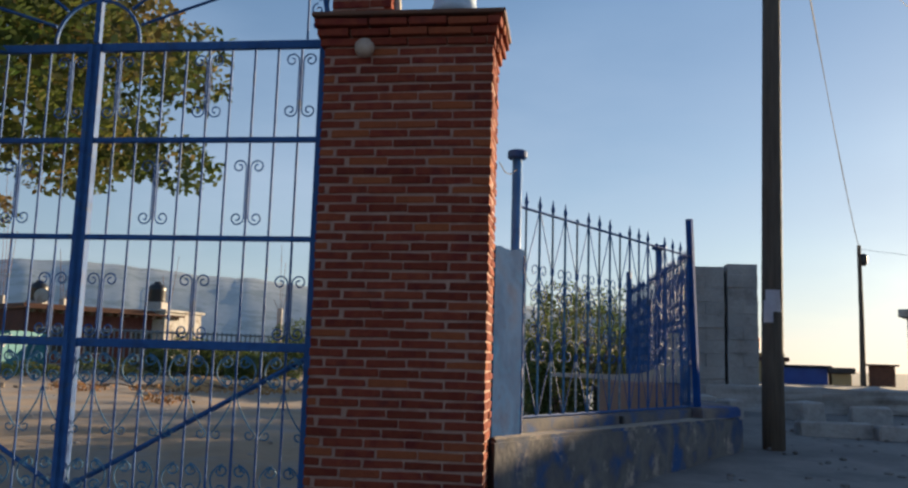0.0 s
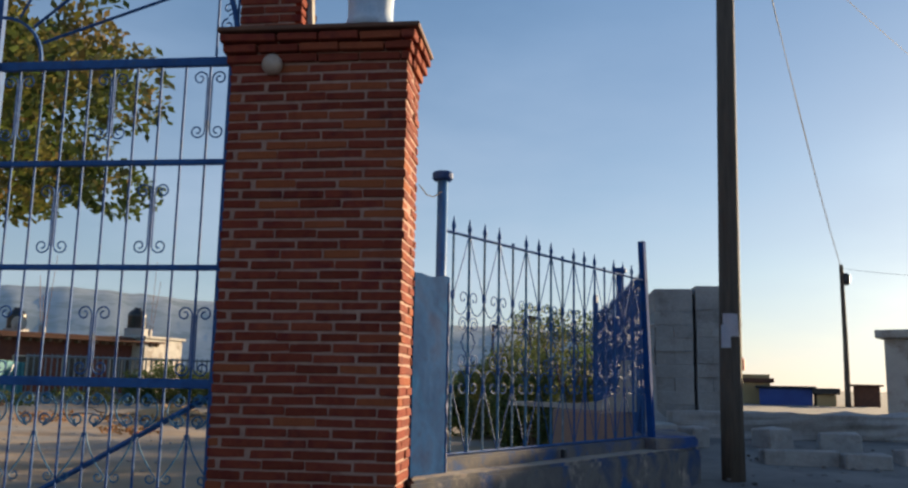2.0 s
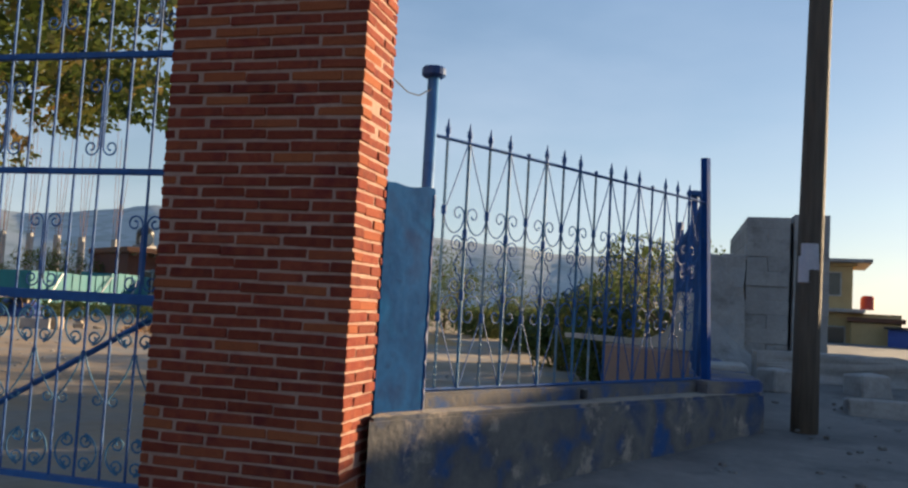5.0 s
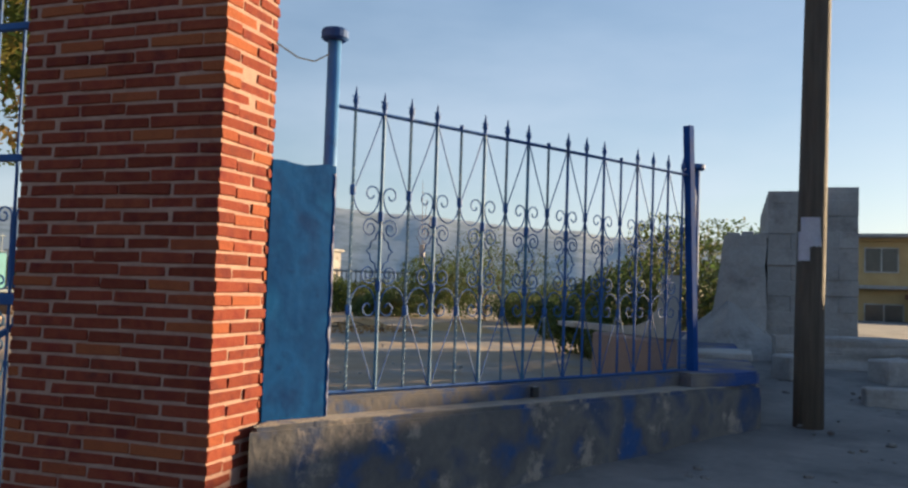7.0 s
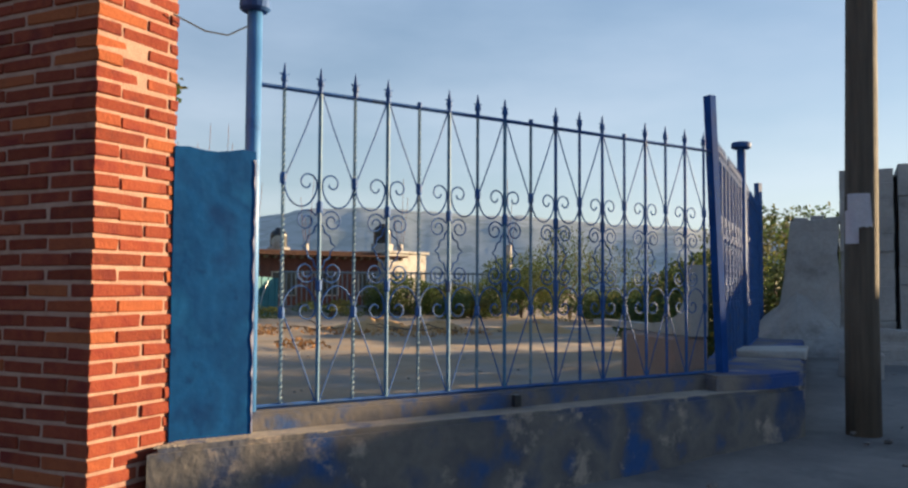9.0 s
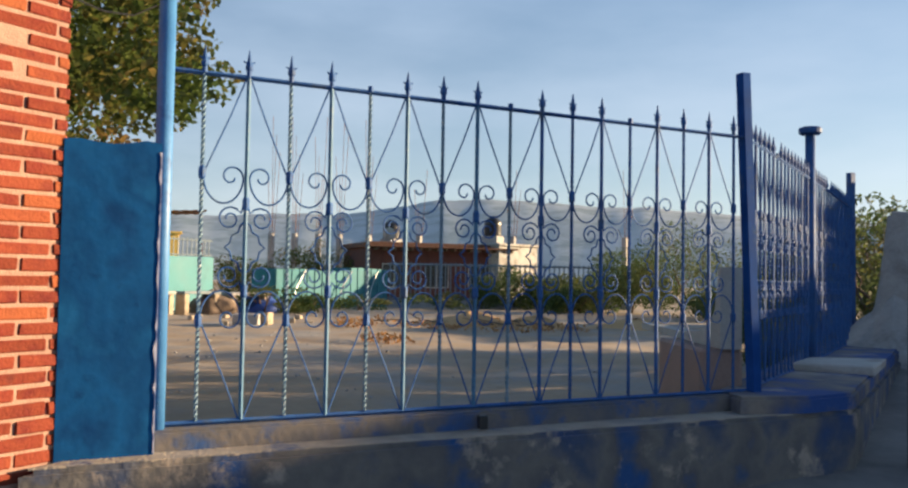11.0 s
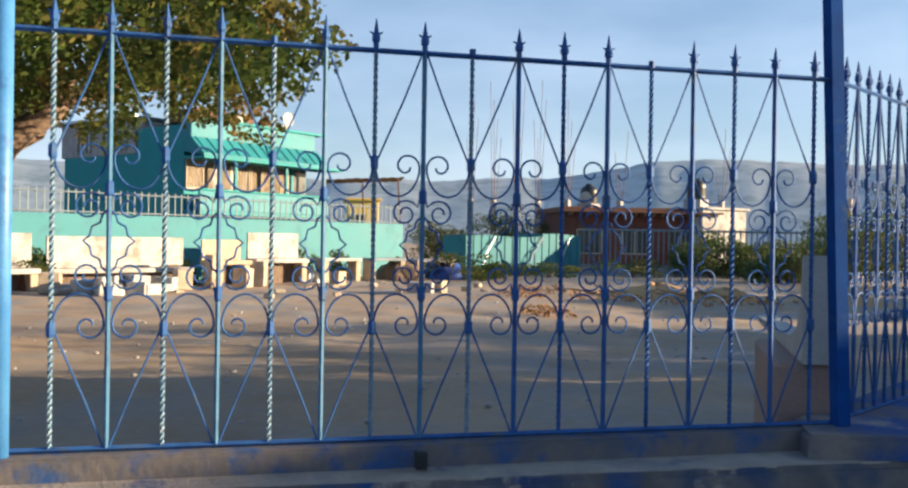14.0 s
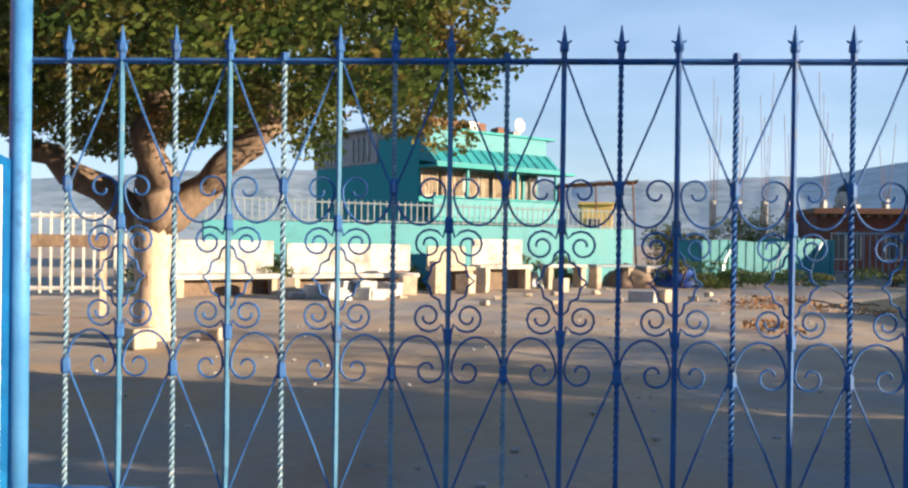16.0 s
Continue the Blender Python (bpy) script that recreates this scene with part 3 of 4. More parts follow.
                    top.append((xc + side * (0.068 + rr * math.cos(a)), 0, zb - 0.055 + rr * math.sin(a)))
                pts = top + [(px, 0, za + zb - pz) for px, _, pz in top][::-1]
                bm = bmesh.new()
                tube(bm, pts, 0.0055, 5)
                part("scroll", bm, IRON, lf)
    for zc in (1.345, 0.615):
        for c in (1, 3, 5, 7, 9):
            xc = x0 + (x1 - x0) * c / n
            for side in (-1, 1):
                ring = [(xc + side * 0.14 * math.cos(a), 0, zc + 0.12 * math.sin(a)) for a in (radians(-66 + 132 * q / 14) for q in range(15))]
                bm = bmesh.new()
                tube(bm, spiral(xc + side * 0.06, zc - 0.07, 0.045, math.pi / 2 - side * 1.2, 1.1, 10, side)[::-1] + ring + spiral(xc + side * 0.06, zc + 0.07, 0.045, -math.pi / 2 + side * 1.2, 1.1, 10, -side), 0.0065, 5)
                part("ring_scroll", bm, IRON_LIGHTENED, lf)
                if zc > 1:
                    tail = [(xc + side * (0.012 + 0.14 * (q / 10) ** 1.6), 0, 1.2 - 0.27 * (q / 10)) for q in range(11)]
                    bm = bmesh.new()
                    tube(bm, tail + spiral(xc + side * 0.115, 0.925, 0.04, 0 if side > 0 else math.pi, 1.0, 9, -side), 0.0055, 5)
                    part("tail_scroll", bm, IRON_LIGHTENED, lf)
# fan above the gate
fan = thing("gate_fan", PIER @ pose(-PW - 0.02, 0.2, 3.72), "blue iron fan of radiating bars above the gate", "gate")
cx = -1.775
bm = bmesh.new()
tube(bm, [(cx + 1.76 * math.cos(math.pi * i / 30), 0, 1.5 * math.sin(math.pi * i / 30)) for i in range(31)], 0.022, 4)
part("arch_bar", bm, IRON, fan)
bm = bmesh.new()
tube(bm, [(cx + 0.33 * math.cos(math.pi * i / 20), 0, 0.33 * math.sin(math.pi * i / 20)) for i in range(21)], 0.014, 4)
part("inner_arc", bm, IRON, fan)
bm = bmesh.new()
tube(bm, [(cx, 0, 0), (cx, 0, 1.5)], 0.03, 4)
part("ray", bm, IRON, fan)
for a in (22, 45, 67, 113, 135, 158):
    c, sn = math.cos(radians(a)), math.sin(radians(a))
    bm = bmesh.new()
    tube(bm, [(cx + 0.36 * c, 0, 0.36 * sn), (cx + 1.72 * c, 0, 1.46 * sn)], 0.012, 4)
    part("ray", bm, IRON, fan)
for i in range(9):
    bm = bmesh.new()
    z = 0.05 + 0.12 * i
    tube(bm, spiral(-0.1, z + 0.05, 0.05, -1.5 + 3.1 * (i % 2), 1.2, 12), 0.006, 5)
    part("scroll", bm, IRON, fan)
for x in (-0.03, -0.17):
    bm = bmesh.new()
    tube(bm, [(x, 0, 0), (x, 0, 1.2)], 0.009, 4)
    part("side_bar", bm, IRON, fan)

# ---- utility pole ----
pole = thing("utility_pole", pose(3.25, 9.99, 0.6), "dark weathered utility pole with a faded paper notice", "pole")
bm = bmesh.new()
tube(bm, [(0, 0, -0.3), (0, 0, 0.9), (0.045, 0, 4.0), (0.12, 0, 8.5)], [0.125, 0.118, 0.105, 0.085], 16)
part("shaft", bm, POLE, pole, smooth=True)
for a, z0, z1, w in ((-95, 1.5, 1.75, 0.75), (-125, 1.38, 1.63, 0.45)):
    bm = bmesh.new()
    vs = []
    for i in range(9):
        t = radians(a) + w * (i / 8 - 0.5) * 2
        vs.append((bm.verts.new((0.121 * math.cos(t), 0.121 * math.sin(t), z0 + 0.01 * (i % 2))), bm.verts.new((0.119 * math.cos(t), 0.119 * math.sin(t), z1))))
    for p, q in zip(vs, vs[1:]):
        bm.faces.new((p[0], q[0], q[1], p[1]))
    bmesh.ops.solidify(bm, geom=bm.faces[:], thickness=-0.002)
    part("notice", bm, PAPER, pole, "faded torn paper notice")


def wire(pts, sag, r=0.007):
    bm = bmesh.new()
    a, b = Vector(pts[0]), Vector(pts[1])
    tube(bm, [a.lerp(b, i / 24) - Vector((0, 0, sag * 4 * (i / 24) * (1 - i / 24))) for i in range(25)], r, 4)
    tagged(part("overhead_wire", bm, CABLE), "thin dark overhead power line", "wire", "overhead wires")

# ---- ruin across the corner ----
def masonry(name, m, w, d, h, label, rows, bl=0.42):
    t = thing(name, m, label, "wall")
    bh = h / rows
    bm = bmesh.new()
    box(bm, 0.015, w - 0.015, 0.015, d - 0.015, -0.2, h - 0.12)
    part("core", bm, RUIN, t)
    for r in range(rows):
        x = -bl * 0.5 * (r % 2)
        while x < w - 0.02:
            a, b = max(0, x), min(w, x + bl)
            if b - a > 0.05:
                bm = bmesh.new()
                box(bm, a, b - 0.003, random.uniform(-0.02, 0.02), d, r * bh, (r + 1) * bh - 0.001 - (random.uniform(0, 0.09) if r == rows - 1 else 0), 0.006, 0.006)
                part("block", bm, RUIN, t)
            x += bl
    return t


# tower depth is stretched back unseen so the shadows cover the near courtyard
masonry("block_tower", pose(3.42, 15.0, 0.85, 0, 0, -4), 0.62, 4.0, 2.37, "unfinished grey block tower wall", 11, 0.62)
masonry("block_tower", pose(4.09, 14.95, 0.85, 0, 0, -4), 0.5, 4.0, 2.42, "unfinished grey block tower wall", 11, 0.5)
but = thing("buttress", pose(2.42, 15.0, 0.8, 0, 0, -4), "rough grey mortared buttress with a flared foot", "wall")
bm = bmesh.new()
levels = 12
rings = []
for i in range(levels + 1):
    f = i / levels
    left = 0.42 * f ** 0.45
    right = 1.0 - 0.02 * f
    front = -0.3 * (1 - f) ** 3
    row = []
    for x, y in [(left + (right - left) * k / 6, front) for k in range(7)] + [(right, 1.6), (left, 1.6)]:
        q = noise.fractal(Vector((x * 3, i * 0.5, y)), 1.0, 2.0, 4)
        row.append(bm.verts.new((x + 0.025 * q, y + 0.04 * q, f * 1.74 + (0.05 * q if i == levels else 0))))
    rings.append(row)
for p, q in zip(rings, rings[1:]):
    for k in range(9):
        bm.faces.new((p[k], p[(k + 1) % 9], q[(k + 1) % 9], q[k]))
bm.faces.new(rings[-1])
bmesh.ops.recalc_face_normals(bm, faces=bm.faces)
part("body", bm, RUIN, but)
for i in range(3):
    bm = bmesh.new()
    box(bm, 0.46 + 0.19 * i, 0.63 + 0.19 * i, 0.02, 0.5, 1.72, 1.79 + 0.02 * (i % 2), 0.012, 0.012)
    part("block", bm, RUIN, but)
# dark box added in place of the shade between the two towers
bm = bmesh.new()
box(bm, 4.03, 4.09, 15.1, 15.4, 0.9, 3.1)
tagged(part("gap_shade_panel", bm, GAP_SHADE), "dark panel standing in for shade in the gap between block walls", "board")

# sloping mortar and rubble at the foot of the ruin
bm = bmesh.new()
rows_ = []
for i in range(15):
    x = 2.1 + 0.2 * i
    top_ = 0.95 + 0.75 * max(0, 1 - abs(x - 2.95) / 0.8) + 0.12 * noise.noise(Vector((x * 3, 0, 1)))
    rows_.append([bm.verts.new((x, y, max(0.7, z + 0.06 * noise.noise(Vector((x * 5, y * 5, 2)))))) for y, z in ((14.0, 0.75), (14.35, 0.75 + (top_ - 0.75) * 0.45), (14.7, 0.75 + (top_ - 0.75) * 0.8), (15.0, top_), (15.3, top_), (15.6, 0.7))])
for a, b in zip(rows_, rows_[1:]):
    for j in range(5):
        bm.faces.new((a[j], b[j], b[j + 1], a[j + 1]))
bmesh.ops.recalc_face_normals(bm, faces=bm.faces)
tagged(part("mortar_slope", bm, RUIN), "grey rubble slope banked against the ruin", "rubble", kind="stuff")

# rubble and stone kerb blocks
def stone(x, y, z, sx, sy, sz, rz, label, mat=RUIN):
    bm = bmesh.new()
    box(bm, -sx / 2, sx / 2, -sy / 2, sy / 2, 0, sz, 0.02, 0.02)
    bmesh.ops.subdivide_edges(bm, edges=bm.edges[:], cuts=1, use_grid_fill=True)
    for v in bm.verts:
        v.co += Vector((1, 1, 0.6)) * 0.015 * noise.noise(v.co * 7 + Vector((x * 9, y * 9, 0)))
    ob = part("stone_block", bm, mat)
    ob.matrix_world = pose(x, y, z, 0, 0, rz)
    return tagged(ob, label, "stone", "loose stone blocks by the street")


stone(4.35, 11.2, 0.66, 0.9, 0.3, 0.2, 2, "long grey stone kerb block on the street")
stone(5.05, 11.0, 0.65, 0.55, 0.3, 0.19, -4, "short grey stone kerb block on the street")
stone(6.0, 11.3, 0.67, 0.9, 0.3, 0.2, 3, "long grey stone kerb block on the street")
stone(4.5, 12.6, 0.75, 0.4, 0.4, 0.3, 20, "rough grey stone among rubble")
stone(5.3, 12.4, 0.74, 0.5, 0.35, 0.26, -12, "rough grey stone among rubble")
stone(3.45, 12.6, 0.75, 0.3, 0.3, 0.3, 30, "pale rough stone beside the wall")
bm = bmesh.new()
prism(bm, [(3.4, 13.6), (14.0, 13.0), (14.0, 13.5), (3.4, 14.1)], 0.5, 1.22)
bmesh.ops.subdivide_edges(bm, edges=bm.edges[:], cuts=24, use_grid_fill=True)
for v in bm.verts:
    if v.co.z > 0.9:
        v.co.z += 0.1 * noise.noise(v.co * 1.6) + 0.05 * noise.noise(v.co * 6)
    v.co.y += 0.1 * noise.noise(v.co * 3) + 0.06 * noise.noise(v.co * 9)
tagged(part("wall_rubble", bm, RUIN), "low rough grey stone retaining wall", "wall", kind="structure")

# ---- courtyard tree ----
def blob_leaves(bm, centre, rx, ry, rz, count, size, seed):
    rnd = random.Random(seed)
    c = Vector(centre)
    for _ in range(count):
        d = Vector((rnd.gauss(0, 1), rnd.gauss(0, 1), rnd.gauss(0, 1))).normalized()
        r = rnd.uniform(0.45, 1.0) ** 0.5
        p = c + Vector((d.x * rx, d.y * ry, d.z * rz)) * r
        a = Vector((rnd.gauss(0, 1), rnd.gauss(0, 1), rnd.gauss(0, 1))).normalized()
        b = a.orthogonal().normalized()
        L = size * rnd.uniform(0.6, 1.3)
        tip, mid = p + a * L, p + a * L * 0.5
        bm.faces.new([bm.verts.new(v) for v in (p, mid + b * L * 0.28, tip, mid - b * L * 0.28)])


def limb(bm, a, b, r0, r1, seed, n=7):
    rnd = random.Random(seed)
    a, b = Vector(a), Vector(b)
    pts = [a.lerp(b, i / n) + Vector((rnd.uniform(-1, 1), rnd.uniform(-1, 1), rnd.uniform(-0.6, 0.6))) * (0.06 * (b - a).length if 0 < i < n else 0) for i in range(n + 1)]
    tube(bm, pts, [r0 + (r1 - r0) * i / n for i in range(n + 1)], 9)
    return pts


T0 = Vector((-10.85, 9.4, COURT))
tree = thing("tree", pose(*T0), "broad flat-trimmed shade tree with yellowing leaves and thick forked trunk", "tree")
bm = bmesh.new()
tube(bm, [(0.05, 0, -0.1), (0, 0, 0.25), (-0.05, 0, 0.9), (0.0, 0, 1.6), (0.05, 0, 2.0)], [0.4, 0.3, 0.27, 0.3, 0.34], 12)
part("trunk", bm, PALE_BARK, tree, smooth=True)
ends = [((-0.9, -1.9, 3.3), 1), ((0.1, -0.1, 3.9), 2), ((0.9, 1.7, 3.6), 3), ((-0.8, 2.4, 3.8), 4), ((1.8, -0.4, 3.8), 5), ((-2.0, 0.4, 3.7), 6)]
for e, sd in ends:
    bm = bmesh.new()
    pts = limb(bm, (0.03, 0, 1.85), e, 0.3, 0.16, sd)
    rnd = random.Random(sd + 40)
    for _ in range(5):
        q = Vector(e) + Vector((rnd.uniform(-2.4, 2.4), rnd.uniform(-2.4, 2.4), rnd.uniform(0.3, 1.8)))
        limb(bm, e, q, 0.1, 0.02, sd * 7 + _)
    part("limb", bm, BARK, tree, smooth=True)
bm = bmesh.new()
rnd = random.Random(5)
for i in range(400):
    a, r = rnd.uniform(0, 2 * math.pi), math.sqrt(rnd.uniform(0, 1)) * 4.9
    hz = rnd.uniform(3.3, 6.0)
    blob_leaves(bm, (2.7 + r * math.cos(a), -0.9 + r * math.sin(a), hz), 0.5, 0.5, 0.3, 230, 0.11, i)
ob = part("crown", bm, LEAF, tree)

# ---- bushes ----
def bush(x, y, z, r, h, label, seed, count=14, dens=170, mat=BUSH, leaf=0.12):
    b = thing("bush", pose(x, y, z), label, "bush", "bushes beyond the courtyard")
    for i in range(4):
        bm = bmesh.new()
        limb(bm, (0, 0, -0.05), (random.Random(seed + i).uniform(-r, r) * 0.5, random.Random(seed + i + 9).uniform(-r, r) * 0.5, h * 0.7), 0.05, 0.015, seed + i)
        part("stem", bm, BARK, b)
    bm = bmesh.new()
    rnd = random.Random(seed)
    for i in range(count):
        a, q = rnd.uniform(0, 6.28), math.sqrt(rnd.uniform(0, 1)) * r
        hz = h * rnd.uniform(0.15, 0.95) * (1 - 0.35 * (q / r) ** 2)
        blob_leaves(bm, (q * math.cos(a), q * math.sin(a), hz), r * 0.35, r * 0.35, h * 0.16, dens, leaf, seed * 31 + i)
    part("foliage", bm, mat, b)
    return b


for i, (x, y, r, h) in enumerate(((-6.3, 42.5, 3.0, 4.4), (-8.9, 43.5, 2.0, 3.0), (0.7, 22.3, 1.0, 1.8), (-12.6, 45, 2.0, 1.7), (2.2, 36, 2.2, 2.6), (-2.4, 44, 2.2, 2.2), (-0.6, 28, 1.1, 1.4), (-15.2, 43.5, 1.6, 2.0), (-10.6, 41, 1.5, 1.2), (-3.6, 39, 1.6, 1.4))):
    bush(x, y, COURT, r, h, "green scrubby bush at the courtyard's far side", 60 + i, 40, 190)
for i, (x, y, r, h) in enumerate(((-19.6, 30.4, 1.4, 1.2), (-20.0, 33.0, 1.5, 0.7), (-19.4, 36.4, 1.5, 0.6), (-17.4, 40.0, 1.6, 0.8), (-18.9, 32.0, 1.1, 0.9))):
    bush(x, y, COURT, r, h, "low dry brownish shrub against the railing", 90 + i, 12, 110)
for i, (x, y, r, h) in enumerate(((1.3, 18.6, 0.6, 2.0), (0.9, 21.2, 0.7, 2.0))):
    bush(x, y, COURT, r, h, "dark green bush inside the courtyard corner", 140 + i, 22, 240, BUSH, 0.085)
for i, (x, y, r, h) in enumerate(((-30.5, 45.0, 1.9, 3.4), (-28.2, 46.4, 1.9, 3.7), (-26.2, 47.4, 1.7, 3.4), (-32.8, 43.5, 1.7, 3.1))):
    bush(x, y, COURT, r, h, "yellowing tree behind the aqua shed", 150 + i, 26, 200, LEAF)
for i, (x, y) in enumerate(((-21.4, 19.8), (-21.8, 24.6), (-21.6, 26.4), (-21.2, 15.2), (-21.0, 11.6))):
    bush(x, y, COURT, 0.7, 1.1, "dark low shrub between the concrete benches", 170 + i, 10, 90)
bush(1.5, 17.4, COURT, 0.7, 1.9, "dark green bush inside the courtyard corner", 131, 24, 240, BUSH, 0.085)
bush(1.3, 19.8, COURT, 0.8, 2.2, "dark green bush inside the courtyard corner", 132, 24, 240, BUSH, 0.085)
bush(3.0, 24.0, 0.87, 2.3, 2.8, "leafy bush beyond the fence corner", 120, 44, 260)
bush(2.6, 19.5, 0.87, 1.0, 1.6, "leafy bush beyond the fence corner", 121, 18)

# ---- far buildings ----
def building(name, m, w, d, h, mat, label, roof=RUIN, windows=(), parapet=0.15):
    b = thing(name, m, label, "building")
    bm = bmesh.new()
    box(bm, 0, w, 0, d, -1, h, 0.02)
    part("wall", bm, mat, b)
    bm = bmesh.new()
    box(bm, -0.15, w + 0.15, -0.15, d + 0.15, h + 0.004, h + parapet, 0.02)
    part("roof", bm, roof, b)
    for wx, wz, ww, wh in windows:
        wi = new("window")
        wi.parent = b
        wi.location = (wx, 0, wz)
        bm = bmesh.new()
        for a in ((-0.06, 0, -0.06, wh + 0.06), (ww, ww + 0.06, -0.06, wh + 0.06), (0, ww, -0.06, 0), (0, ww, wh, wh + 0.06), (ww / 2 - 0.03, ww / 2 + 0.03, 0, wh)):
            box(bm, a[0], a[1], -0.05, 0.02, a[2], a[3])
        part("frame", bm, WHITE, wi)
        bm = bmesh.new()
        box(bm, 0, ww, -0.02, 0.01, 0, wh)
        part("pane", bm, GLASS, wi)
    return b

# teal house: dark gable wall, aqua front with a deep fascia, awning and balcony
th = thing("teal_house", pose(-31.3, 25.5, COURT, 0, 0, 97), "two-storey teal and aqua house with a sloping awning and balcony", "house")
W, D = 7.5, 9.6
bm = bmesh.new()
box(bm, 0, W, 0, D, -0.5, 5.35, 0.02)
box(bm, 0, 3.6, 0, 3.4, 5.3, 6.5, 0.02)
part("wall", bm, TEAL, th, "dark teal painted wall")
for i, x in enumerate((0.15, 2.05, 3.85, 5.2)):
    wi = new("window")
    wi.parent = th
    wi.location = (x, 0, 3.72)
    ww = (1.7, 1.6, 1.2, 0.95)[i]
    bm = bmesh.new()
    for a in ((-0.07, 0, -0.07, 1.37), (ww, ww + 0.07, -0.07, 1.37), (0, ww, -0.07, 0), (0, ww, 1.3, 1.37), (ww * 0.5 - 0.03, ww * 0.5 + 0.03, 0, 1.3)):
        box(bm, a[0], a[1], -0.09, 0.01, a[2], a[3])
    part("frame", bm, CREAM, wi)
    bm = bmesh.new()
    box(bm, 0, ww, -0.03, -0.005, 0, 1.3)
    part("pane", bm, GLASS, wi)
    for j in range(2):
        bm = bmesh.new()
        x0 = ww * (0.03 + 0.5 * j)
        w0 = ww * (0.44, 0.3, 0.4, 0.42)[(i + j) % 4]
        vs = [(bm.verts.new((x0 + w0 * q / 8, -0.045 - 0.025 * (q % 2), 0.04)), bm.verts.new((x0 + w0 * q / 8, -0.045 - 0.025 * (q % 2), 1.27))) for q in range(9)]
        for p, q in zip(vs, vs[1:]):
            bm.faces.new((p[0], q[0], q[1], p[1]))
        bmesh.ops.solidify(bm, geom=bm.faces[:], thickness=0.01)
        part("curtain", bm, CREAM, wi, "pale pleated curtain")
bm = bmesh.new()
box(bm, 6.5, 7.4, -0.04, -0.004, 2.75, 5.0)
part("doorway", bm, GLASS, th, "dark balcony doorway")
bm = bmesh.new()
box(bm, 6.35, 6.5, -0.12, -0.004, 2.7, 5.1, 0.01)
part("door_jamb", bm, AWNING, th)
# balcony slab, parapet and posts
bm = bmesh.new()
box(bm, -0.05, W + 0.4, -1.2, -0.005, 2.5, 2.68, 0.02)
part("balcony_slab", bm, AWNING, th)
bm = bmesh.new()
box(bm, -0.05, W + 0.4, -1.2, -1.08, 2.684, 3.55, 0.02)
part("balcony_parapet", bm, AQUA, th, "aqua balcony parapet")
bm = bmesh.new()
box(bm, -0.1, W + 0.45, -1.26, -1.02, 3.554, 3.64, 0.02)
part("balcony_coping", bm, TEAL, th, "dark teal coping")
for x in (1.9, 5.0, 7.6):
    bm = bmesh.new()
    box(bm, x, x + 0.14, -1.18, -1.04, 3.644, 5.12, 0.01)
    part("post", bm, AWNING, th)
# fascia above the sloping awning
bm = bmesh.new()
box(bm, -0.1, W, -0.6, -0.005, 5.9, 6.72, 0.03)
part("fascia", bm, AQUA, th, "pale aqua fascia")
bm = bmesh.new()
box(bm, -0.16, W + 0.55, -0.68, 0.3, 6.724, 6.84, 0.015)
part("coping", bm, TEAL, th, "dark teal roof edge")
bm = bmesh.new()
vs = [(-1.5, 5.16), (-0.62, 5.92), (-0.01, 5.92), (-0.01, 5.3), (-1.5, 5.08)]
a = [bm.verts.new((-0.1, *v)) for v in vs]
b2 = [bm.verts.new((W + 0.1, *v)) for v in vs]
for i in range(5):
    bm.faces.new((a[i], a[(i + 1) % 5], b2[(i + 1) % 5], b2[i]))
bm.faces.new(a[::-1])
bm.faces.new(b2)
bmesh.ops.recalc_face_normals(bm, faces=bm.faces)
part("awning", bm, AWNING, th, "mid-teal sloping awning")
for k in range(13):
    bm = bmesh.new()
    x = 0.1 + k * 0.6
    tube(bm, [(x, -1.49, 5.185), (x, -0.64, 5.925)], 0.03, 4)
    part("awning_rib", bm, AWNING, th)
bm = bmesh.new()
box(bm, -0.12, W + 1.1, -1.56, -0.05, 4.94, 5.06, 0.01)
part("awning_edge", bm, TEAL, th, "dark awning edge board")
# grey upper room at the back with two windows
bm = bmesh.new()
box(bm, 0.004, 4.5, 3.6, D + 0.3, 5.36, 7.0, 0.02)
part("rear_room", bm, RUIN, th, "grey rear upper room")
bm = bmesh.new()
box(bm, -0.35, 4.8, 3.4, D + 1.0, 7.004, 7.14, 0.02)
part("rear_roof", bm, GREY_METAL, th, "grey sheet roof")
for y, w in ((4.3, 1.5), (7.3, 1.1)):
    wi = new("window")
    wi.parent = th
    wi.location = (0, y, 5.55)
    bm = bmesh.new()
    box(bm, -0.03, -0.002, 0, w, 0, 1.1)
    part("pane", bm, GLASS, wi)
    for k in range(4):
        bm = bmesh.new()
        box(bm, -0.08, -0.034, w * k / 3 - 0.07, w * k / 3 + 0.07, -0.05, 1.15, 0.01)
        part("frame", bm, WHITE, wi)
bm = bmesh.new()
box(bm, 1.2, 4.6, 0.7, 3.0, 6.85, 7.45, 0.03)
part("roof_room", bm, RUST, th, "brown rooftop shed")
for k, (x, w, h) in enumerate(((1.0, 0.5, 0.35), (3.0, 0.7, 0.55), (4.9, 0.8, 0.4), (5.9, 0.5, 0.3))):
    bm = bmesh.new()
    box(bm, x, x + w, 0.2, 0.8, 6.846, 6.846 + h, 0.03, 0.04)
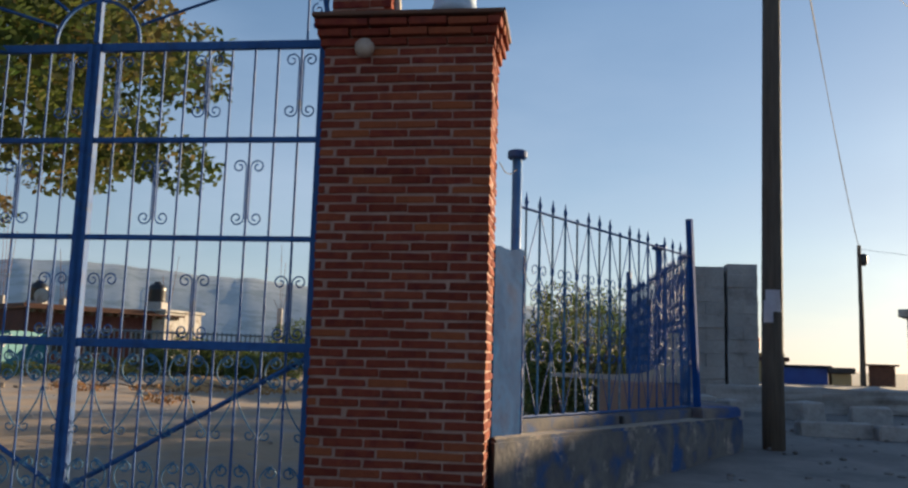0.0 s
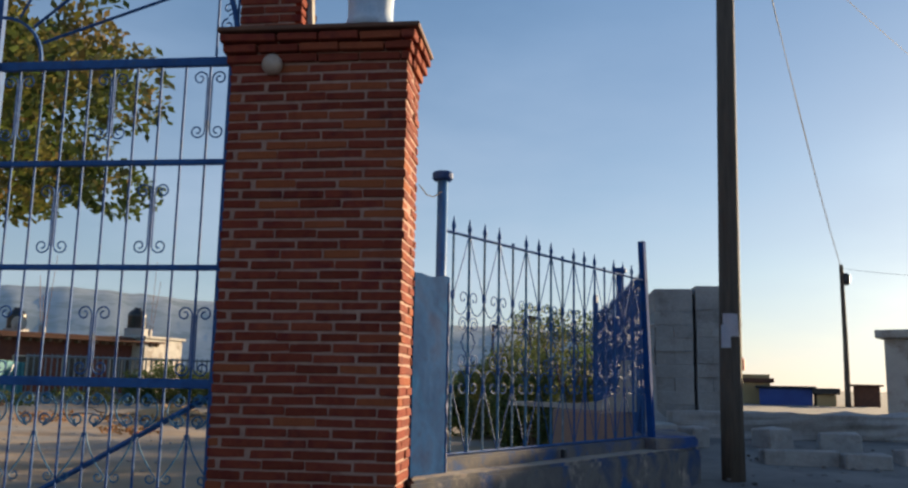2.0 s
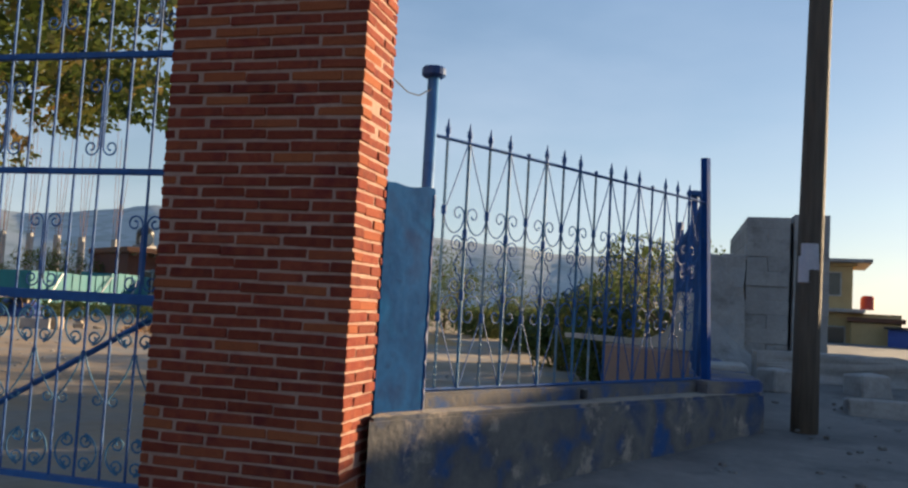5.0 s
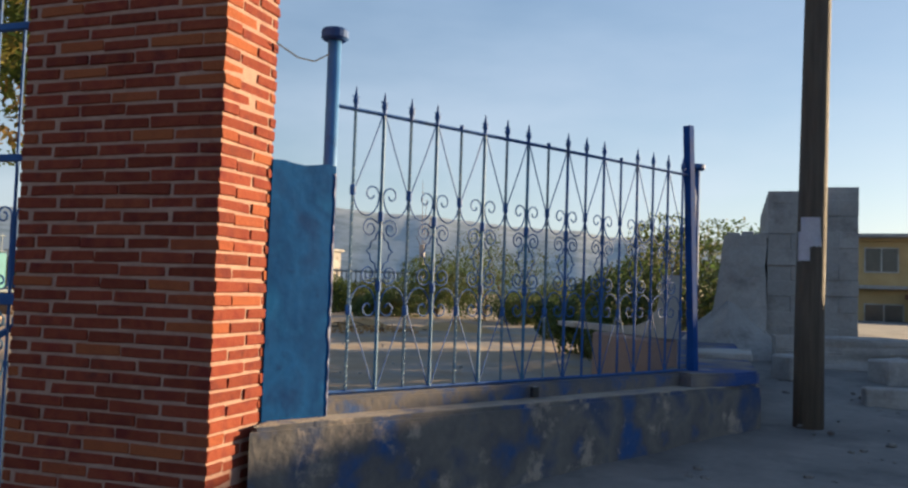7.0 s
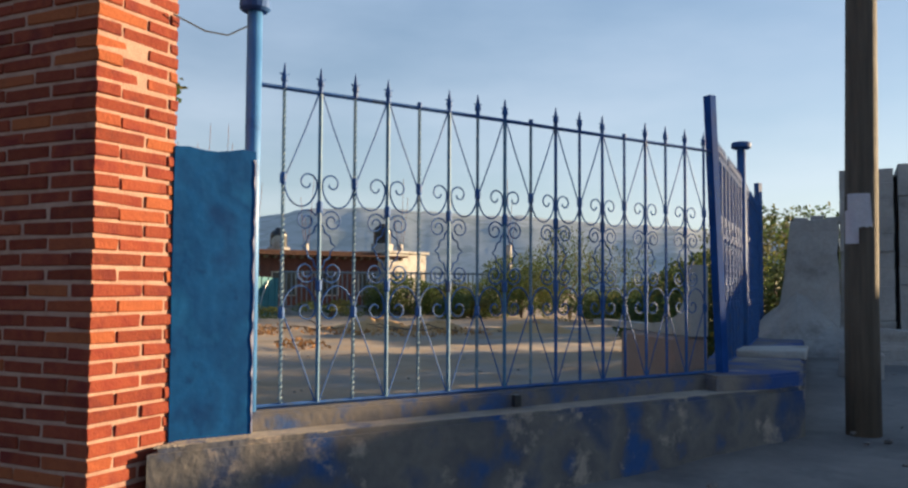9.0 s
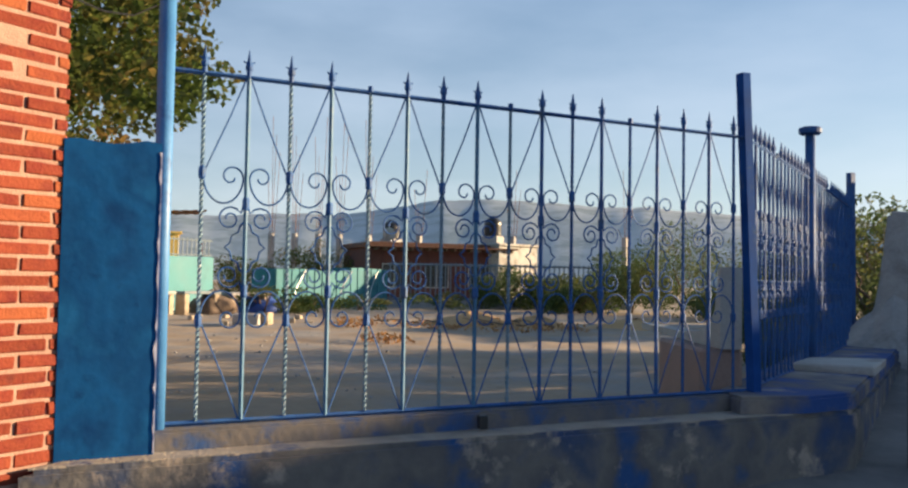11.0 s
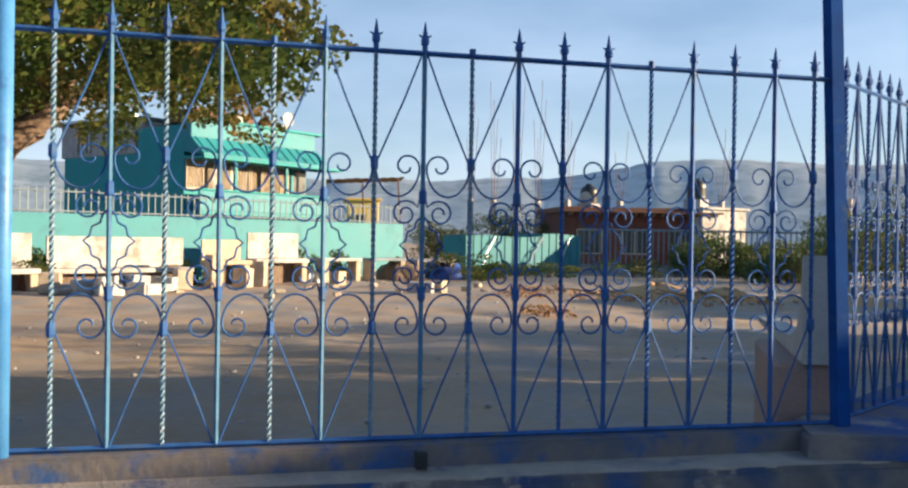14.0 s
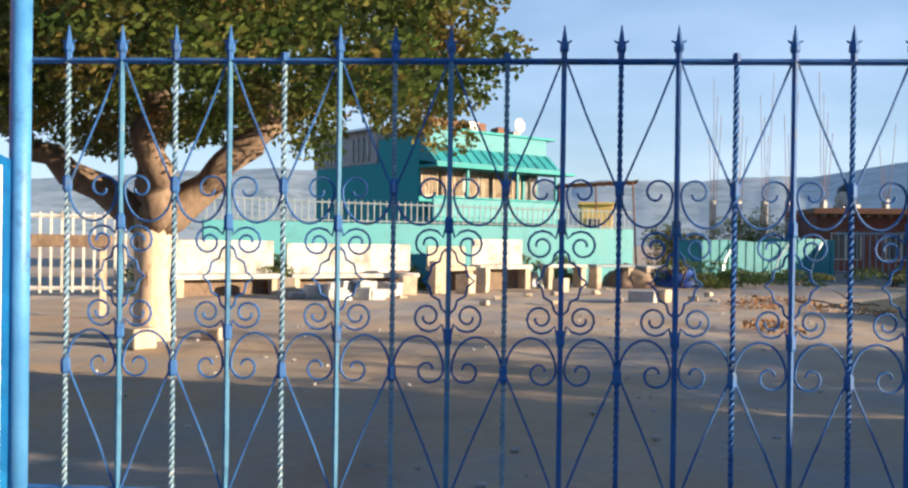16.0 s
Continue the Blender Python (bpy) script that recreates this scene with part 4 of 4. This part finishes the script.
    part("roof_lumber", bm, (BARK, TANK, RUST, RUIN)[k], th, "piled lumber and crates on the roof")
bm = bmesh.new()
tube(bm, [(6.0, 0.0, 6.84), (6.0, 0.0, 7.4)], 0.03, 5)
lathe(bm, [(0, 0.02), (0.05, 0.2), (0.12, 0.36)], 14, (0, 0, 0))
for v in bm.verts[10:]:
    v.co = Vector((6.0 + v.co.x, -0.1 - v.co.z, 7.4 + v.co.y))
part("dish", bm, WHITE, th, "white satellite dish")

# aqua boundary wall with palings
def palings(name, m, length, z0, z1, step, r, mat, label, wall=None):
    f = thing(name, m, label, "fence")
    if wall:
        bm = bmesh.new()
        box(bm, 0, length, 0, 0.18, -0.2, z0 + 0.05, 0.01)
        part("base_wall", bm, wall, f)
    for z in (z0 + 0.12, z1 - 0.12):
        bm = bmesh.new()
        tube(bm, [(0, 0.09, z), (length, 0.09, z)], r * 1.2, 4)
        part("rail", bm, mat, f)
    me = None
    for i in range(int(length / step)):
        if me is None:
            bm = bmesh.new()
            tube(bm, [(0, 0.09, z0), (0, 0.09, z1 - 0.06), (0, 0.09, z1)], [r, r, r * 0.3], 4)
            ob = part("paling", bm, mat, f)
            me = ob.data
        else:
            ob = new("paling", me)
            ob.parent = f
        ob.location.x = 0.5 * step + i * step
    return f


palings("boundary_fence", pose(-23.5, 13.6, COURT, 0, 0, 89), 17.6, 2.15, 3.0, 0.24, 0.022, PALING, "aqua boundary wall topped with grey metal palings", AQUA)
palings("boundary_fence", pose(-21.2, 41.6, COURT, 0, 0, 34), 13.0, 0.3, 2.3, 0.26, 0.045, PALING, "grey metal paling fence on a low kerb", RUIN)
palings("picket_fence", pose(-22.6, 3.6, COURT, 0, 0, 82), 9.0, 0.1, 2.3, 0.27, 0.045, WHITE, "white wooden picket fence behind the tree")
sh = thing("aqua_shed", pose(-22.9, 34.9, COURT, 0, 0, 75), "aqua painted metal shed with ribbed sheet walls", "shed")
for i in range(31):
    bm = bmesh.new()
    box(bm, i * 0.22, i * 0.22 + 0.21, 0.03 * (i % 2), 2.0, -0.1, 1.78 + 0.04 * math.sin(i * 0.35) + (0.12 if i > 19 else 0))
    part("sheet", bm, AQUA, sh)
for i, (x, k) in enumerate(((0.6, 0.9), (3.2, 1.1), (5.2, 0.8))):
    bm = bmesh.new()
    tube(bm, [(x, -0.35, -0.05), (x + 0.5 * k, -0.15, 1.0), (x + 1.1 * k, -0.05, 1.75)], 0.035, 5)
    part("leaning_rod", bm, GREY_METAL, sh, "pale rod leaning on the sheets")

# concrete benches and market tables along the boundary
def slab_table(x, y, rz, w, h, top, apron, mat, label):
    t = thing("concrete_table", pose(x, y, COURT, 0, 0, rz), label, "table", "concrete tables along the boundary")
    bm = bmesh.new()
    box(bm, 0, w, 0, 0.7, h - top, h, 0.015, 0.01)
    part("tabletop", bm, mat, t)
    for lx in (0.05, w - 0.27):
        bm = bmesh.new()
        box(bm, lx, lx + 0.22, 0.05, 0.6, -0.05, h - top, 0.02, 0.01)
        part("leg", bm, CREAM, t)
    if apron:
        # this plinth is a made-up dark backing for the shade under the seat
        bm = bmesh.new()
        box(bm, 0.3, w - 0.3, 0.5, 0.6, -0.05, h - top - 0.004, 0.02, 0.01)
        part("plinth", bm, BARK, t, "dark panel set back to imitate shade under the seat")
        bm = bmesh.new()
        box(bm, 0.04, w - 0.04, 0.62, 0.7, h, h + apron, 0.01)
        part("back_panel", bm, mat, t)
    return t


slab_table(-20.4, 12.0, 88, 3.0, 0.62, 0.14, 0.95, WHITE, "long white plastered bench with a high back")
slab_table(-20.5, 15.4, 88, 4.2, 0.6, 0.14, 0.9, WHITE, "long white plastered bench with a high back")
slab_table(-20.2, 20.1, 90, 1.5, 0.8, 0.14, 0.65, CREAM, "cream plastered table with a stubby back panel")
slab_table(-20.4, 21.9, 88, 2.1, 0.85, 0.14, 0.85, WHITE, "white concrete table with a high back on thick legs")
slab_table(-20.4, 24.7, 86, 1.7, 0.85, 0.1, 0, WHITE, "white concrete table on thick legs")
slab_table(-20.2, 26.7, 84, 1.7, 0.85, 0.1, 0, PALING, "blue-grey concrete table on thick legs")
slab_table(-20.0, 28.9, 84, 2.0, 0.8, 0.1, 0, WHITE, "white concrete table on thick legs")
stn = random.Random(8)
for i in range(26):
    stone(-18.6 + stn.uniform(-0.8, 0.8), 16.6 + stn.uniform(-1.6, 1.5), COURT, stn.uniform(0.25, 0.8), stn.uniform(0.2, 0.5), stn.uniform(0.12, 0.5), stn.uniform(0, 180), "pale broken concrete lump heaped on the ground", WHITE)
for i, (x, y, w, h) in enumerate(((-19.4, 19.7, 0.4, 1.0), (-19.2, 20.6, 0.5, 0.6), (-19.6, 21.5, 0.35, 0.8), (-19.5, 14.9, 0.5, 0.55), (-19.3, 18.6, 0.45, 0.6), (-18.9, 24.1, 0.4, 0.45))):
    stone(x, y, COURT, w, 0.4, h, 20 * i, "cream stone pedestal standing beside the benches", CREAM)
for i in range(14):
    stone(-16.6 + stn.uniform(-3, 3), 22 + stn.uniform(-5, 6), COURT, stn.uniform(0.12, 0.3), 0.2, stn.uniform(0.06, 0.16), stn.uniform(0, 180), "small pale stone lying on the sand", CREAM)
stone(-14.3, 23.4, COURT, 0.75, 0.4, 0.32, 30, "pale stone block lying on the sand", RUIN)
stone(-14.0, 23.9, COURT, 0.3, 0.3, 0.36, 10, "pale stone block lying on the sand", CREAM)
stone(-9.8, 9.0, COURT, 0.4, 0.35, 0.3, 10, "pale stone at the foot of the tree", CREAM)
stone(-10.4, 10.3, COURT, 0.35, 0.3, 0.2, 40, "pale stone at the foot of the tree", CREAM)
# sacks and tarpaulins dumped between the tables
for i, (x, y, r, h, m_) in enumerate(((-21.2, 19.2, 0.7, 0.7, BARK), (-20.9, 24.3, 0.5, 0.6, TANK), (-20.6, 28.6, 0.9, 0.8, BARK), (-20.3, 30.8, 0.9, 0.7, PANEL_BLUE), (-21.0, 15.2, 0.6, 0.55, RUST))):
    bm = bmesh.new()
    bmesh.ops.create_icosphere(bm, subdivisions=3, radius=1)
    for v in bm.verts:
        q = 1 + 0.3 * noise.fractal(v.co * 1.7 + Vector((i * 5, 0, 0)), 1.0, 2.0, 3)
        v.co = Vector((v.co.x * r * q, v.co.y * r * q, max(-0.04, v.co.z * h * q)))
    ob = part("tarpaulin_mound", bm, m_, smooth=True)
    ob.matrix_world = pose(x, y, COURT)
    tagged(ob, "dark heap of sacks and sheeting between the tables", "heap", "dumped heaps by the boundary")
# dark board shelter behind the tree
bd = thing("board_stall", pose(-15.6, 5.9, COURT, 0, 0, 78), "dark-roofed board stall behind the tree", "stall")
bm = bmesh.new()
box(bm, 0, 3.6, 0, 1.0, 1.45, 1.68, 0.02, 0.02)
part("roof_board", bm, BARK, bd)
for x in (0.1, 1.8, 3.4):
    bm = bmesh.new()
    box(bm, x, x + 0.12, 0.1, 0.22, -0.05, 1.45)
    part("post", bm, CREAM, bd)

# heaps of sand and dry branches
def heap(x, y, rx, ry, h, label, mat):
    bm = bmesh.new()
    n, k = 20, 6
    rings = []
    for j in range(k + 1):
        f = j / k
        rings.append([bm.verts.new((rx * f * math.cos(2 * math.pi * i / n), ry * f * math.sin(2 * math.pi * i / n), h * (math.cos(f * math.pi) + 1) / 2 * (1 + 0.5 * noise.noise(Vector((i * 0.7, f * 3, x)))) - 0.04)) for i in range(n)])
    for a, b in zip(rings, rings[1:]):
        for i in range(n):
            bm.faces.new((a[i], b[i], b[(i + 1) % n], a[(i + 1) % n]))
    ob = part("sand_mound", bm, mat, smooth=True)
    ob.matrix_world = pose(x, y, COURT)
    tagged(ob, label, "heap", "sand heaps in the courtyard")


SAND = material("orange_sand", [(0.42, 0.24, 0.1), (0.5, 0.31, 0.15)], 1.5, 0.95, 0.4, 20)
heap(-9.4, 28.2, 2.4, 1.0, 0.38, "low heap of orange sand", SAND)
heap(-7.4, 28.6, 1.7, 0.9, 0.34, "low heap of orange sand", SAND)
heap(-4.6, 30.0, 2.2, 0.9, 0.3, "low heap of orange sand", SAND)
for i in range(16):
    r_ = random.Random(300 + i)
    bm = bmesh.new()
    x, y = -8.5 + r_.uniform(-3.5, 3.5), 28 + r_.uniform(-1.2, 1.2)
    limb(bm, (x, y, COURT + 0.1), (x + r_.uniform(-1.5, 1.5), y + r_.uniform(-0.4, 0.4), COURT + r_.uniform(0.05, 0.3)), 0.03, 0.012, i)
    tagged(part("branch", bm, BARK), "dry branch lying on a sand heap", "branch", "dry branches")

# dry leaf litter strewn over the sand heaps
bm = bmesh.new()
for i, (x, y, rx, ry) in enumerate(((-7.5, 25.6, 1.3, 0.6), (-6.0, 27.0, 1.0, 0.6), (-9.4, 25.4, 1.1, 0.45), (-11.6, 24.6, 1.0, 0.4), (-8.2, 28.2, 1.4, 0.5), (-12.6, 27.0, 1.1, 0.5), (-7.4, 20.2, 0.7, 0.4))):
    blob_leaves(bm, (x, y, COURT + 0.1), rx, ry, 0.09, 170, 0.1, 400 + i)
tagged(part("leaf_litter", bm, LITTER), "dry orange-brown leaf litter strewn over the sand", "leaves", kind="stuff")

# scattered pebbles
def pebbles(name, count, spot, seed, mat, label):
    rnd = random.Random(seed)
    bm = bmesh.new()
    for _ in range(count):
        x, y, z = spot(rnd)
        sz = rnd.uniform(0.012, 0.045)
        vs = bmesh.ops.create_icosphere(bm, subdivisions=1, radius=sz)["verts"]
        for v in vs:
            v.co = Vector((v.co.x * rnd.uniform(0.8, 1.3) + x, v.co.y * rnd.uniform(0.8, 1.3) + y, v.co.z * 0.6 + z + sz * 0.2))
    tagged(part(name, bm, mat), label, "pebbles", kind="stuff")


pebbles("courtyard_pebbles", 200, lambda r: (r.uniform(-12, -1), r.uniform(8, 23), COURT), 21, RUIN, "small grey stones scattered over the courtyard")


def on_street(r):
    y = r.uniform(7.5, 13)
    return edge_x(y) + 0.8 + r.uniform(0, 3.2), y, street_z(y)


pebbles("street_pebbles", 80, on_street, 22, STREET, "small grey stones scattered on the street")

# curved concrete seat behind the fence corner
seat = thing("concrete_bench", pose(2.19, 9.68, COURT, 0, 0, 118.4), "long white concrete bench curving up at one end", "bench")
bm = bmesh.new()
prof = [(0.0, 1.53), (0.06, 1.52), (0.08, 1.38), (0.13, 1.25), (0.25, 1.15), (0.5, 1.09), (1.0, 1.06), (2.4, 1.05), (2.4, 1.0), (0.0, 1.0)]
fa = [bm.verts.new((x, 0.0, z)) for x, z in prof]
fb = [bm.verts.new((x, 0.14, z)) for x, z in prof]
for i in range(len(prof)):
    j = (i + 1) % len(prof)
    bm.faces.new((fa[i], fa[j], fb[j], fb[i]))
bm.faces.new(fa[::-1])
bm.faces.new(fb)
bmesh.ops.recalc_face_normals(bm, faces=bm.faces)
part("bench_top", bm, WHITE, seat)
bm = bmesh.new()
box(bm, 0.04, 1.2, -0.02, 0.26, -0.05, 0.995, 0.02)
part("base", bm, material("pink_plaster", [(0.24, 0.17, 0.15), (0.3, 0.21, 0.18)], 3, 0.9, 0.3, 40), seat, "pinkish block base")

# red house with tanks, white neighbour, yellow house
building("red_house", pose(-23.5, 43.4, COURT, 0, 0, 50), 8.2, 6, 3.15, RED_WALL, "low dark red house with a flat roof", RUST, ((0.7, 1.0, 1.3, 1.2), (3.2, 1.0, 1.3, 1.2), (5.8, 1.0, 1.3, 1.2)), 0.3)
eaves = thing("roof_eaves", pose(-23.5, 43.4, COURT + 3.15, 0, 0, 50), "row of dark roof beam ends under a projecting eave", "eaves")
for i in range(17):
    bm = bmesh.new()
    box(bm, 0.1 + i * 0.5, 0.25 + i * 0.5, -0.7, -0.16, -0.16, -0.02, 0.01)
    part("beam_end", bm, BARK, eaves)
bm = bmesh.new()
box(bm, -0.3, 8.5, -0.85, -0.17, 0.0, 0.09, 0.01)
part("eave_board", bm, RUST, eaves)
building("white_house", pose(-18.2, 48.5, COURT, 0, 0, 72), 3.3, 3, 3.4, WHITE, "white plastered wall of a neighbouring house", WHITE)
building("yellow_house", pose(-34.4, 37.6, COURT, 0, 0, 52), 1.75, 4, 3.7, YELLOW, "small yellow house behind the wall", YELLOW, ((0.4, 2.0, 0.6, 0.9),))
lean = thing("sheet_roof", pose(-35.2, 36.4, COURT + 4.7, 0, -3, 50), "rusty corrugated lean-to roof on thin posts", "roof")
for i in range(18):
    bm = bmesh.new()
    box(bm, i * 0.25, i * 0.25 + 0.26, -1.2, 1.6, 0.03 * (i % 2), 0.06 + 0.03 * (i % 2))
    part("sheet", bm, RUST, lean)
for x in (0.2, 2.2, 4.2):
    bm = bmesh.new()
    tube(bm, [(x, -1.0, 0.02), (x, -1.0, -4.7)], 0.05, 5)
    part("post", bm, RUST, lean)
for x, y, z, k in ((-26.0, 49.3, 3.75, 1.0), (-19.3, 49.9, 3.9, 1.0)):
    tk = thing("water_tank", pose(x, y, z), "black plastic rooftop water tank", "tank", "rooftop water tanks")
    bm = bmesh.new()
    box(bm, -0.5, 0.5, -0.5, 0.5, -0.5, 0.42, 0.02)
    part("stand", bm, RUIN, tk)
    bm = bmesh.new()
    lathe(bm, [(0.42, 0.5), (0.5, 0.52), (0.7, 0.5), (0.75, 0.52), (1.0, 0.5), (1.05, 0.52), (1.25, 0.5), (1.42, 0.38), (1.5, 0.2), (1.6, 0.2)], 18)
    part("body", bm, TANK, tk, smooth=True)
ds = thing("satellite_dish", pose(-24.3, 46.6, 3.75), "white satellite dish on the red house roof", "dish")
bm = bmesh.new()
lathe(bm, [(0, 0.03), (0.06, 0.28), (0.16, 0.45)], 14)
for v in bm.verts:
    v.co = Vector((v.co.x, -v.co.z, v.co.y * 0.9 + 0.55))
part("bowl", bm, WHITE, ds)
bm = bmesh.new()
tube(bm, [(0, 0.05, 0), (0, 0.05, 0.55)], 0.035, 5)
part("mast", bm, GREY_METAL, ds)

def hill(name, radius, a0, a1, base, summits, seed, label):
    """A ridge seen on the bearings a0 to a1, rising to summits (bearing, height, spread)."""
    bm = bmesh.new()
    n, k = 140, 10
    grid = []
    for i in range(n + 1):
        a = a0 + (a1 - a0) * i / n
        crest = base + sum(h * math.exp(-((a - c) / w) ** 2) for c, h, w in summits)
        crest = crest * (1 + 0.05 * noise.fractal(Vector((a * 0.3, seed, 0)), 1.0, 2.0, 5)) * min(1, (a - a0) / 6, (a1 - a) / 6)
        row = []
        for j in range(k + 1):
            v = j / k
            z = crest * math.sin(v * math.pi / 2) * (1 + 0.06 * noise.noise(Vector((a * 1.2, v * 6, seed))) * (1 - v))
            r = radius * (0.6 + 0.4 * v)
            row.append(bm.verts.new((3 + r * math.sin(radians(a)), 5 + r * math.cos(radians(a)), z - 1)))
        grid.append(row)
    for p, q in zip(grid, grid[1:]):
        for j in range(k):
            bm.faces.new((p[j], q[j], q[j + 1], p[j + 1]))
    bmesh.ops.recalc_face_normals(bm, faces=bm.faces)
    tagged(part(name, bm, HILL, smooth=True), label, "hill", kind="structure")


# made-up house on the far side of the street, added to shade the roadway
building("shade_house", pose(10.1, 19.35, 0.9, 0, 0, -34), 16, 7, 2.55, RUIN, "plain grey block house added to shade the street")

for x, y, h in ((3.1, 48.0, 5.3), (1.2, 60.0, 5.6)):
    fp = thing("street_pole", pose(x, y, 0.6), "slim dark street pole far down the street", "pole")
    bm = bmesh.new()
    tube(bm, [(0, 0, -0.3), (0, 0, h - 0.6)], [0.12, 0.09], 8)
    part("shaft", bm, POLE, fp)
    bm = bmesh.new()
    box(bm, -0.1, 0.35, -0.08, 0.08, h - 0.9, h - 0.65, 0.03)
    part("lantern", bm, TANK, fp)

# far right: shacks, ochre house, street lamp
building("blue_shack", pose(12.3, 38.4, 0.9, 0, 0, -18), 2.1, 3, 0.72, PANEL_BLUE, "low shack with a blue tarpaulin front", TANK, (), 0.1)
building("pale_shack", pose(14.4, 37.6, 0.9, 0, 0, -18), 0.75, 3, 0.5, OCHRE, "low pale wall beside a shack", TANK, (), 0.25)
building("ochre_low_house", pose(11.4, 40.3, 0.9, 0, 0, -14), 1.9, 4, 0.95, OCHRE, "low ochre house with a reddish roof edge", RUST, (), 0.2)
oh = building("ochre_house", pose(8.4, 42.3, 0.5, 0, 0, -12), 3.45, 6, 3.75, OCHRE, "two-storey ochre house with projecting slabs and dark windows", OCHRE, ((0.3, 2.55, 0.9, 0.85), (1.75, 2.5, 1.2, 0.95), (0.3, 0.4, 0.9, 0.7), (1.75, 0.4, 1.4, 0.7)))
for z, o in ((1.75, 0.5), (3.9, 0.75)):
    bm = bmesh.new()
    box(bm, -0.2, 3.45 + o, -0.55, 5.0, z, z + 0.16, 0.02)
    part("slab", bm, RUIN, oh, "grey projecting concrete slab")
bm = bmesh.new()
box(bm, 3.46, 5.4, 0.3, 5.0, -1, 1.74, 0.02)
part("side_wing", bm, OCHRE, oh)
bm = bmesh.new()
lathe(bm, [(0, 0.3), (0.5, 0.3), (0.62, 0.2)], 14, (4.1, 0.9, 1.92))
part("barrel", bm, material("red_plastic", [(0.32, 0.03, 0.03), (0.42, 0.05, 0.04)], 4, 0.5, 0.1, 40), oh, "red plastic barrel on the slab")
building("brown_kiosk", pose(15.7, 37.0, 0.9, 0, 0, -20), 0.95, 1, 0.85, RUST, "small brown kiosk by the street", RUST, (), 0.08)
sl = thing("street_lamp", pose(15.45, 37.05, 0.8), "slim street lamp pole with a small lantern", "street lamp")
bm = bmesh.new()
tube(bm, [(0, 0, 0), (0.02, 0, 3), (0, 0, 5.95)], [0.12, 0.1, 0.08], 10)
part("pole", bm, POLE, sl)
bm = bmesh.new()
lathe(bm, [(0, 0.08), (0.15, 0.16), (0.4, 0.16), (0.5, 0.08)], 12, (0.18, 0, 5.1))
part("lantern", bm, TANK, sl)
building("corner_house", pose(9.15, 19.5, 0.9, 0, 0, -34), 1.6, 5, 1.78, WHITE, "low pale plastered corner house with a flat roof edge", WHITE, (), 0.18)
wire(((3.37, 9.99, 8.7), (15.45, 37.05, 6.6)), 0.5)
wire(((3.3, 9.99, 8.9), (15.45, 37.05, 6.7)), 0.35)
wire(((15.45, 37.05, 6.6), (40, 45, 8.5)), 0.8)
wire(((-2.0, 2.5, 6.5), (12.0, 21.0, 8.6)), 0.3)

for i, (x, y) in enumerate(((-34.6, 50.6), (-33.4, 51.6), (-32.2, 52.4), (-35.8, 49.6), (-30.6, 53.6), (-27.4, 55.0), (-21.5, 57.5), (-14.5, 60.0))):
    rb = thing("rebar_bundle", pose(x, y, COURT), "thin steel reinforcing rods rising from an unfinished column", "rebar", "rebar bundles")
    bm = bmesh.new()
    box(bm, -0.16, 0.16, -0.16, 0.16, -0.1, 4.4, 0.01)
    part("column", bm, RUIN, rb)
    for k in range(4):
        bm = bmesh.new()
        tube(bm, [(-0.14 + 0.1 * k, 0.1 * (k % 2), 4.3), (-0.5 + 0.34 * k, 0.1, 12.4 - 1.3 * ((i + k) % 4) - (3.5 if i > 4 else 0))], 0.016, 4)
        part("rod", bm, RUST, rb)

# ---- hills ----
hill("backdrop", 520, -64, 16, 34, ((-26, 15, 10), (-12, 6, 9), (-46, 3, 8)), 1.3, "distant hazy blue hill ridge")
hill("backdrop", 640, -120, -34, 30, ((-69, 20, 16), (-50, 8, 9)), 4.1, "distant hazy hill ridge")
